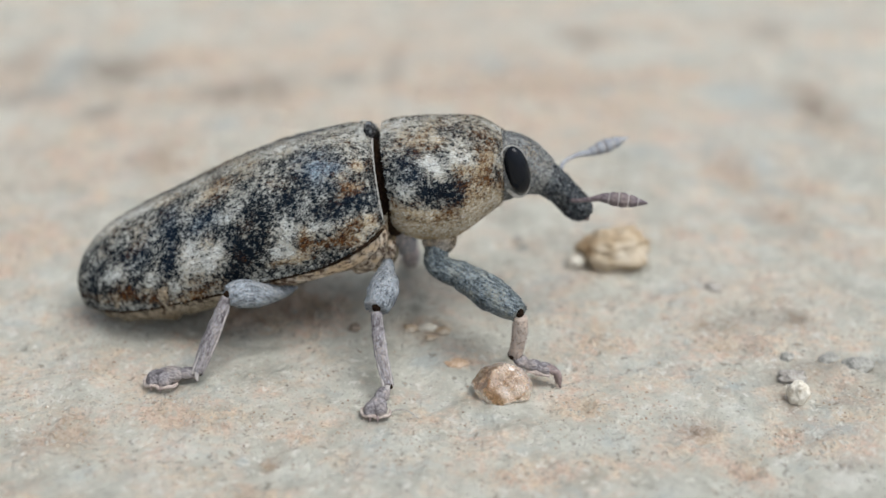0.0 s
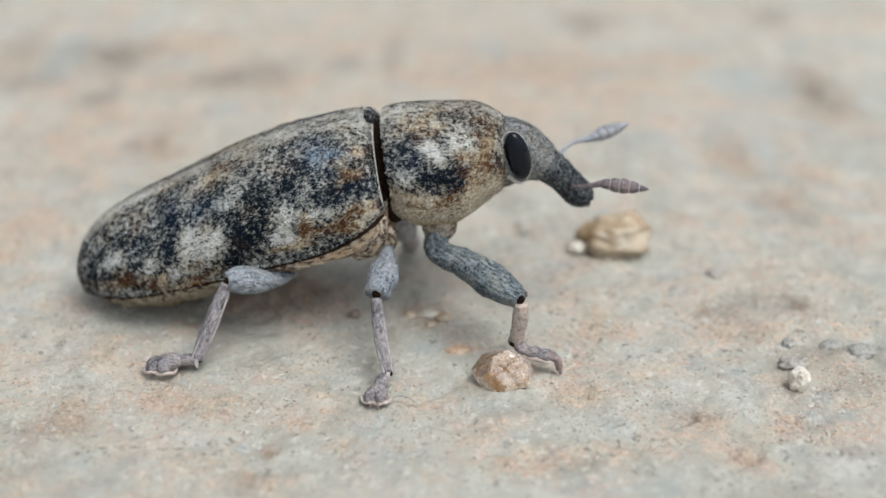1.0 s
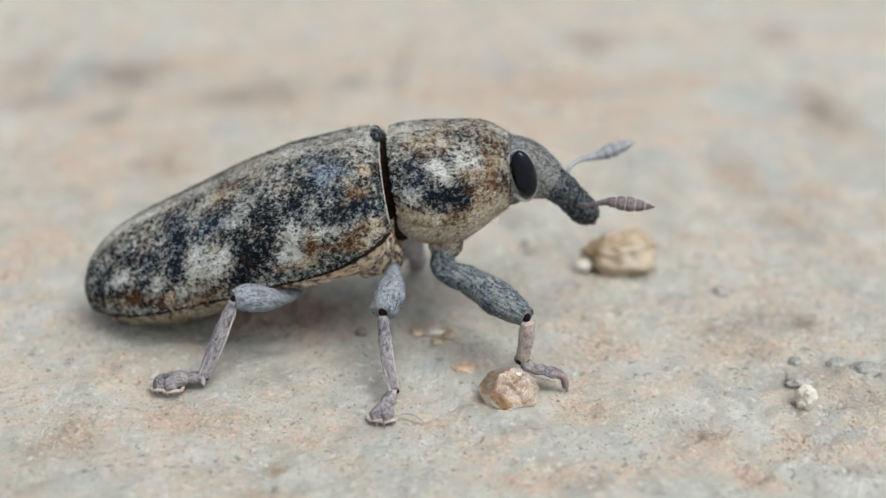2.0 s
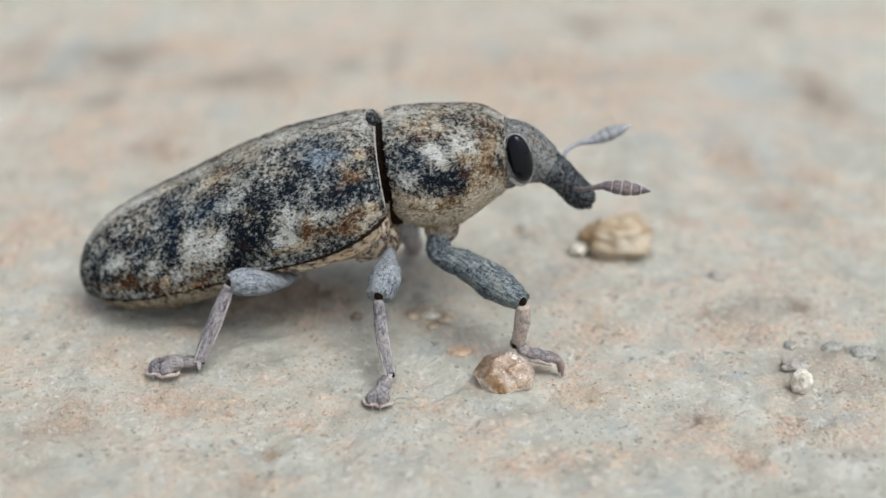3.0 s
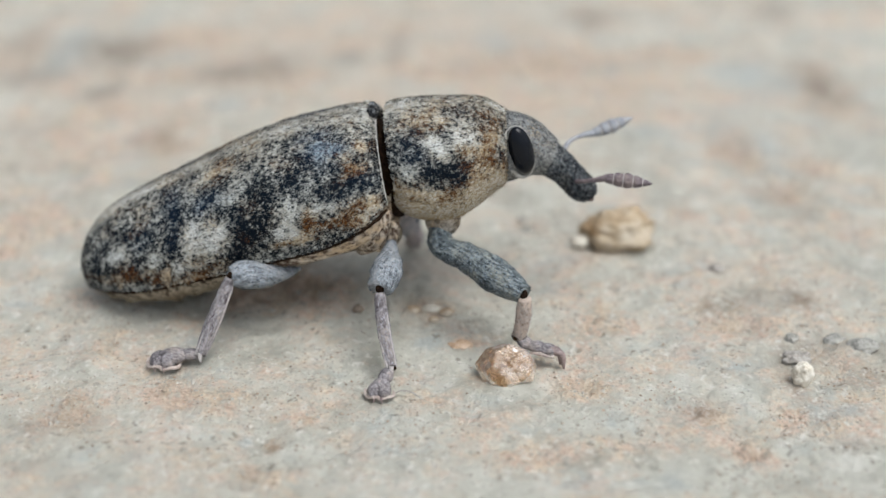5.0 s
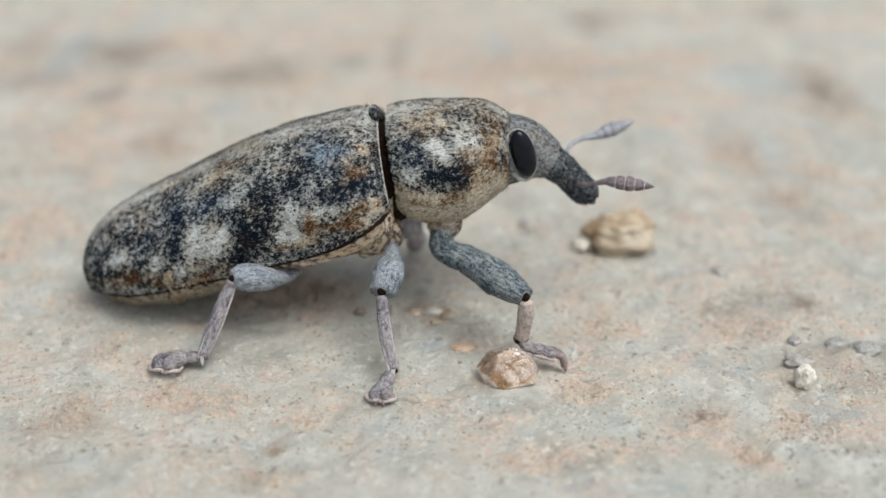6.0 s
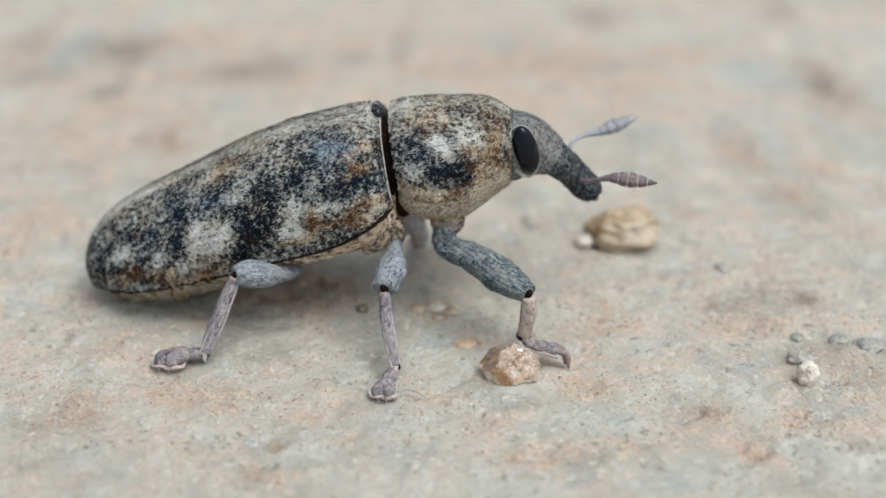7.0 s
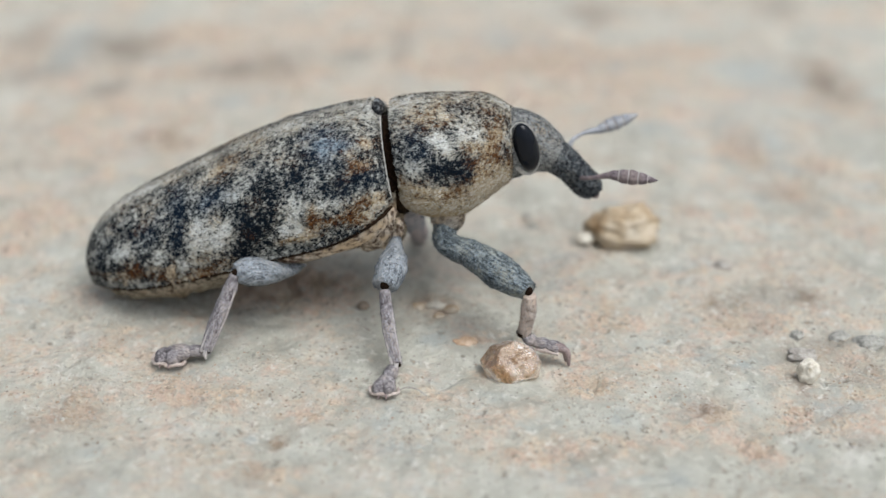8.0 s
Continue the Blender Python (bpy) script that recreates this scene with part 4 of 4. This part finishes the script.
def build_leg(name, parent, femur, tibia, foot, claws, skins, coxa=None, pad=0.0, seed=0, claw_wide=0.05, sole=None):
    """A leg in its own parts; each of femur, tibia and foot is (points, radii)."""
    thigh = tube(*femur[:2], femur[2], 34, 26, 0.13, seed)
    leg = part(name, thigh, skins[0], parent)
    strew(thigh, 1700, 0.075, 0.012, FRONT_FLAKES if skins[0] is FEMUR else LEG_FLAKES, leg, -1.0, seed, lift=0.06)
    if coxa:
        part("coxa", blob(coxa[0], coxa[1], 0.05, seed, 28, 18), skins[3], leg)
    shin = tube(*tibia[:2], tibia[2], 30, 20, 0.12, seed + 3)
    part("tibia", shin, skins[1], leg)
    strew(shin, 900, 0.07, 0.010, BROWN_FLAKES if skins[1] is BROWN_SHIN else SHIN_FLAKES, leg, -1.0, seed + 1, lift=0.05)
    ankle = tibia[1][-1] * 1.04 if skins[1] is BROWN_SHIN else 0.13
    part("ankle_joint", blob(tibia[0][-1], (ankle, ankle, 0.15 if ankle > 0.15 else 0.10), 0.1, seed, 18, 10), DARK_SKIN, leg)
    joint = Vector(femur[0][-1])
    if pad:
        edge = [Vector(q) + Vector((-0.66 * w, -0.55 * w, 0)) for q, w in zip(*tibia[:2])]
        part("shin_keel", tube(edge, [0.015, 0.03, 0.05], 1, 20, 8, 0.2, seed), KEEL, leg, "pale keel along the shin")
        edge = [Vector(q) + Vector((0.80 * w, -0.36 * w, 0)) for q, w in zip(*tibia[:2])]
        part("shin_keel", tube(edge, [0.03, 0.035, 0.03], 1, 20, 8, 0.2, seed + 2), KEEL, leg, "pale keel along the shin")
        tip = Vector(tibia[0][-1])
        part("spur", tube([tip + Vector((0, -0.06, 0.04)), tip + Vector((0.0, -0.14, -0.06)), tip + Vector((0.02, -0.18, -0.14))], [0.07, 0.05, 0.015], 1, 8, 8), KEEL, leg)
    part("knee_joint", blob(joint, (0.11, 0.11, 0.12), 0.05, seed, 16, 10), DARK_SKIN, leg)
    points, radii = foot
    for k in range(len(points) - 1):
        a, b = Vector(points[k]), Vector(points[k + 1])
        r = radii[k]
        part("tarsal_segment", tube([a, a.lerp(b, 0.15), a.lerp(b, 0.85), a.lerp(b, 1.12)], [r * 0.62, r * 0.85, r * 1.05, r * 0.85], 0.68, 14, 18, 0.10, seed + k), skins[2], leg)
        if pad and k == len(points) - 2:
            for side in (-1, 1):
                broad, pale = foot_lobe(b - sole * 0.10, sole, r * 1.05, side)
                part("tarsal_lobe", broad, skins[2], leg, "rounded lobe of the foot")
                part("foot_pad", pale, PAD, leg, "pale curled lip of the foot")
    for line in claws:
        part("claw", tube(line, [claw_wide, claw_wide * 0.85, claw_wide * 0.3][:len(line)], 1, 10, 10), CLAW, leg)
    return leg


def build_weevil():
    weevil = thing("weevil")
    tagged(weevil, "mottled grey, white and tan weevil standing on the stone slab", "weevil")
    build_abdomen(weevil)
    for side in (-1, 1):
        build_elytron(side, weevil)
        build_flank(side, weevil)
    part("mesothorax", tube([(-2.2, MID, 3.45), (-1.3, MID, 3.62), (-0.9, MID, 3.8)], [1.40, 1.30, 1.1], 1.05, 12, 40, 0.03, lie=(0, 1, 0)), DARK_SKIN, weevil, "dark brown skin in the joint behind the collar")
    part("breast", blob((-1.66, MID, 2.68), (0.78, 1.62, 0.82), 0.06, 3, 40, 24), BELLY, weevil, "tan scaly breast plate")
    part("scutellum", blob((-1.56, MID - 0.18, 5.19), (0.15, 0.22, 0.20), 0.25, 4, 24, 16), SNOUT, weevil, "small raised shield between the wing cases")
    build_collar(weevil)
    head = build_head(weevil)
    build_feeler(head, -1, [(3.38, -2.32, 3.36), (3.55, -2.50, 3.44), (3.78, -2.60, 3.53), (4.06, -2.66, 3.61)], [0.05, 0.055, 0.06, 0.085], ((4.02, -2.65, 3.61), (5.17, -2.85, 3.55)), FEELER)
    build_feeler(head, 1, [(3.10, -1.70, 3.62), (3.22, -1.40, 3.92), (3.58, -1.1, 4.02), (3.92, -0.95, 4.02)], [0.05, 0.06, 0.055, 0.09], ((3.90, -0.95, 4.02), (4.95, -0.60, 4.30)), PALE_FEELER)
    # near hind, middle and front legs
    build_leg("hind_leg", weevil, ([(-3.36, -3.50, 1.56), (-3.75, -3.80, 1.62), (-4.32, -4.20, 1.80), (-4.68, -4.42, 1.93), (-4.88, -4.52, 1.95)], [0.03, 0.20, 0.35, 0.35, 0.25], 0.9),
              ([(-4.90, -4.52, 1.90), (-5.25, -4.95, 1.14), (-5.60, -5.40, 0.36)], [0.13, 0.19, 0.15], 0.9),
              ([(-5.58, -5.36, 0.30), (-5.98, -5.31, 0.28), (-6.47, -5.42, 0.26)], [0.17, 0.24]),
              [[(-6.59, -5.59, 0.16), (-6.65, -5.70, 0.15), (-6.67, -5.73, 0.06)], [(-6.44, -5.63, 0.16), (-6.44, -5.76, 0.15), (-6.43, -5.79, 0.06)]],
              # near-black coxa: the shade of the hip socket is put into its colour
              (PALE_FEMUR, SHIN, TARSUS, DARK_SKIN), ((-3.80, -3.36, 1.90), (0.55, 0.24, 0.22)), pad=1, seed=1, claw_wide=0.028, sole=Vector((-0.25, -0.97, 0)))
    build_leg("middle_leg", weevil, ([(-1.12, -3.20, 2.34), (-1.15, -3.80, 2.21), (-1.21, -4.45, 2.03), (-1.36, -4.90, 1.85)], [0.06, 0.20, 0.38, 0.29], 0.85),
              ([(-1.37, -4.93, 1.74), (-1.27, -5.45, 1.10), (-1.08, -6.02, 0.42)], [0.12, 0.155, 0.13], 0.9),
              ([(-1.12, -6.02, 0.36), (-1.25, -6.37, 0.28), (-1.34, -6.60, 0.22)], [0.16, 0.205]),
              [[(-1.42, -6.75, 0.12), (-1.46, -6.86, 0.11), (-1.47, -6.89, 0.02)], [(-1.30, -6.76, 0.12), (-1.29, -6.89, 0.11), (-1.28, -6.92, 0.02)]],
              (PALE_FEMUR, SHIN, TARSUS, BELLY), ((-1.22, -3.02, 2.30), (0.34, 0.38, 0.36)), pad=1, seed=5, claw_wide=0.032, sole=Vector((-0.12, -0.99, 0)))
    build_leg("front_leg", weevil, ([(0.05, -3.00, 2.52), (0.06, -3.25, 2.12), (0.70, -3.70, 1.98), (1.40, -4.40, 1.88), (1.99, -5.00, 1.76)], [0.26, 0.31, 0.36, 0.43, 0.25], 0.9),
              ([(2.01, -5.06, 1.68), (2.01, -5.03, 1.14), (1.93, -4.99, 0.60)], [0.16, 0.19, 0.18], 0.9),
              ([(1.94, -4.98, 0.54), (2.14, -5.15, 0.42), (2.44, -5.30, 0.46), (2.72, -5.42, 0.42)], [0.17, 0.17, 0.18]),
              [[(2.64, -5.42, 0.46), (2.90, -5.50, 0.40), (2.97, -5.60, 0.06)], [(2.62, -5.34, 0.46), (2.84, -5.38, 0.40), (2.91, -5.44, 0.06)]],
              (FEMUR, BROWN_SHIN, TARSUS, FLANK), ((0.12, -2.82, 2.64), (0.45, 0.46, 0.54)), seed=9, claw_wide=0.105)
    for leg in [ob for ob in weevil.children if ob.name == "front_leg"]:
        part("foot_pad", tube([(2.20, -5.32, 0.34), (2.45, -5.45, 0.38), (2.72, -5.54, 0.36)], [0.06, 0.10, 0.07], 0.7, 16, 10, 0.3, 3), PAD, leg, "pale pad under the foot")
    # far legs, mostly behind the body
    build_leg("middle_leg", weevil, ([(-1.45, -1.1, 1.50), (-1.20, -0.9, 1.52), (-0.95, -0.75, 1.42), (-0.70, -0.60, 1.18)], [0.24, 0.36, 0.42, 0.33], 0.9),
              ([(-0.70, -0.60, 1.13), (-0.64, -0.40, 0.75), (-0.66, 0.0, 0.30)], [0.22, 0.25, 0.18], 0.85),
              ([(-0.66, 0.04, 0.28), (-0.70, 0.27, 0.24), (-0.76, 0.52, 0.20)], [0.15, 0.2]),
              [[(-0.76, 0.50, 0.18), (-0.78, 0.67, 0.14), (-0.78, 0.74, 0.03)]], (LIT_MAUVE_LEG, LIT_MAUVE_LEG, TARSUS, BELLY), seed=13)
    build_leg("hind_leg", weevil, ([(-3.55, -0.65, 1.5), (-3.9, -0.2, 1.7), (-4.4, 0.2, 1.75), (-4.75, 0.35, 1.7)], [0.18, 0.34, 0.36, 0.22], 0.8),
              ([(-4.75, 0.35, 1.66), (-5.0, 0.9, 1.05), (-5.2, 1.4, 0.36)], [0.16, 0.22, 0.18], 0.85),
              ([(-5.2, 1.4, 0.3), (-5.5, 1.6, 0.26), (-5.85, 1.85, 0.2)], [0.16, 0.2]),
              [[(-5.8, 1.82, 0.2), (-5.98, 1.95, 0.14), (-6.05, 2.0, 0.04)]], (PALE_FEMUR, SHIN, TARSUS, BELLY), seed=17)
    build_leg("front_leg", weevil, ([(-0.05, -1.1, 2.5), (0.1, -0.7, 2.2), (0.3, -0.2, 1.9), (0.45, 0.15, 1.65)], [0.26, 0.3, 0.34, 0.22], 0.9),
              ([(0.45, 0.15, 1.6), (0.35, 0.4, 1.0), (0.2, 0.7, 0.34)], [0.16, 0.18, 0.16], 0.9),
              ([(0.2, 0.7, 0.3), (0.25, 1.0, 0.26), (0.35, 1.35, 0.2)], [0.14, 0.17]),
              [[(0.35, 1.32, 0.2), (0.4, 1.5, 0.14), (0.42, 1.56, 0.03)]], (FEMUR, BROWN_SHIN, TARSUS, BELLY), ((-0.05, -1.25, 2.55), (0.4, 0.4, 0.45)), seed=21)
    return weevil


build_weevil()


# ---- loose stones ----
def stone(name, centre, radii, material, label, rough=0.2, seed=0, turn=0.0, facets=0.0, category="pebble", group="", across=32, sink=0.08):
    x, y = centre
    z = float(ground_height(np.array([float(x)]), np.array([float(y)]))[0])
    shape = faceted(np.array(radii), int(facets), seed) if facets > 1 else blob((0, 0, 0), radii, rough, seed, across, across * 2 // 3, turn, facets)
    ob = link_mesh(name, shape[0], shape[1], material, smooth=facets <= 1, values=shape[2] if len(shape) > 2 else None)
    ob.location = (x * MM, y * MM, (z + radii[2] * (1 - sink)) * MM)
    return tagged(ob, label, category, group)


stone("quartz_grain", (1.58, -5.72), (0.66, 0.50, 0.59), QUARTZ, "amber translucent quartz grain under the front foot", 0.20, 9, -12, 20, across=56, sink=0.74)
stone("pebble", (4.98, 0.45), (1.05, 0.70, 0.60), PEBBLE, "rough ochre brown pebble lying on the slab", 0.36, 12, 6, 0.0, across=64, sink=0.26)
stone("sand_grain", (3.95, 0.25), (0.24, 0.20, 0.19), CHALK, "tiny white grain beside the ochre pebble", 0.35, 11, category="grain", sink=0.25)
stone("pebble", (8.50, -6.0), (0.25, 0.24, 0.35), CHALK, "small chalk white pebble set in the slab", 0.22, 14, across=48, sink=0.40)
stone("sand_grain", (8.62, -5.10), (0.36, 0.26, 0.13), GREY, "brownish grey stone crumb on the slab", 0.45, 17, category="grain", sink=0.97)
stone("sand_grain", (8.66, -4.36), (0.16, 0.13, 0.10), DARK_GRIT, "dark grey grit grain on the slab", 0.5, 19, category="grain", sink=0.5)
stone("stone_chip", (10.35, -4.60), (0.38, 0.28, 0.14), DARK_GRIT, "flat slate grey stone chip on the slab", 0.35, 23, 10, 0.0, category="chip", sink=0.76)
stone("stone_chip", (9.75, -4.25), (0.26, 0.22, 0.10), DARK_GRIT, "flat grey stone chip on the slab", 0.35, 26, 30, 0.0, category="chip", sink=0.80)
stone("sand_grain", (2.55, 1.40), (0.20, 0.17, 0.13), DARK_GRIT, "dark grey grit grain on the slab", 0.4, 29, category="grain", sink=0.4)
stone("sand_grain", (2.42, 1.85), (0.13, 0.12, 0.08), GREY, "grey grit grain on the slab", 0.5, 30, category="grain", sink=0.5)
stone("sand_grain", (0.56, -4.45), (0.28, 0.20, 0.09), RUST, "rust orange crumb on the slab", 0.28, 31, category="grain", sink=0.7)
stone("stone_chip", (-0.18, -2.95), (0.24, 0.16, 0.09), CHALK, "small white stone flake on the slab", 0.5, 37, category="chip", sink=0.5)
stone("sand_grain", (-0.62, -3.02), (0.17, 0.14, 0.09), OCHRE, "sandy crumb beside the white flake", 0.28, 38, category="grain", sink=0.5)
stone("sand_grain", (0.22, -3.12), (0.20, 0.14, 0.08), OCHRE, "sandy crumb beside the white flake", 0.28, 39, category="grain", sink=0.5)
stone("sand_grain", (-0.10, -3.38), (0.15, 0.11, 0.07), OCHRE, "sandy crumb beside the white flake", 0.28, 40, category="grain", sink=0.5)
# added lump: stands in for a shadowy spot beside the middle leg
stone("sand_grain", (-2.02, -3.05), (0.15, 0.12, 0.12), SHADOW_BROWN, "dark brown lump in place of a small shadow near the middle leg", 0.5, 41, category="grain", sink=0.3)
stone("sand_grain", (7.55, -0.85), (0.22, 0.16, 0.10), GREY, "grey grit grain on the slab", 0.5, 47, category="grain", sink=0.75)


# thin raised grey line on the slab, modelled as a separate tube
def build_ridge():
    line = [(-1.05, -6.62, 0.05), (-0.85, -6.52, 0.10), (-0.60, -6.58, 0.09), (-0.36, -6.80, 0.05)]
    shape = tube(line, [0.010, 0.026, 0.024, 0.008], 0.5, 24, 8, 0.3, 5)
    ob = link_mesh("slab_ridge", shape[0], shape[1], GREY, values=shape[2])
    return tagged(ob, "thin curved grey ridge on the slab beside the middle foot", "fibre")


build_ridge()


def build_grit():
    """Sand and dust too fine to count, strewn over the slab."""
    rng = np.random.default_rng(7)
    count = 52000
    x, y = rng.uniform(-15, 15, count), rng.uniform(-11.5, 8, count)
    rusty = np.clip(stain_sum(RUST_AND_BOUNCE, x, y), 0, 1)
    keep = rough_noise(x * 0.6, y * 0.8, 77, 3) + 0.5 * rusty > rng.uniform(-0.6, 1.0, count)
    x, y, rusty = x[keep], y[keep], rusty[keep]
    size = (0.014 + 0.040 * rng.random(len(x)) ** 4) * (1 + 0.25 * rusty)
    z = ground_height(x, y)
    base = np.array([(1, 0, 0), (-1, 0, 0), (0, 1, 0), (0, -1, 0), (0, 0, 1), (0, 0, -1)], float)
    tri = np.array([(0, 2, 4), (2, 1, 4), (1, 3, 4), (3, 0, 4), (2, 0, 5), (1, 2, 5), (3, 1, 5), (0, 3, 5)])
    shape = base[None] * (size[:, None, None] * rng.uniform(0.6, 1.3, (len(x), 6, 1))) * (1, 1, 0.7)
    a = rng.uniform(0, 6.28, (len(x), 1))
    turned = np.stack((shape[..., 0] * np.cos(a) - shape[..., 1] * np.sin(a), shape[..., 0] * np.sin(a) + shape[..., 1] * np.cos(a), shape[..., 2]), 2)
    verts = (turned + np.stack((x, y, z + size * 0.15), 1)[:, None]).reshape(-1, 3)
    faces = (tri[None] + 6 * np.arange(len(x))[:, None, None]).reshape(-1, 3)
    ob = link_mesh("sand", verts.tolist(), faces.tolist(), GRIT, smooth=False)
    return tagged(ob, "fine beige and rusty sand grains on the slab", "sand", kind="stuff")


build_grit()
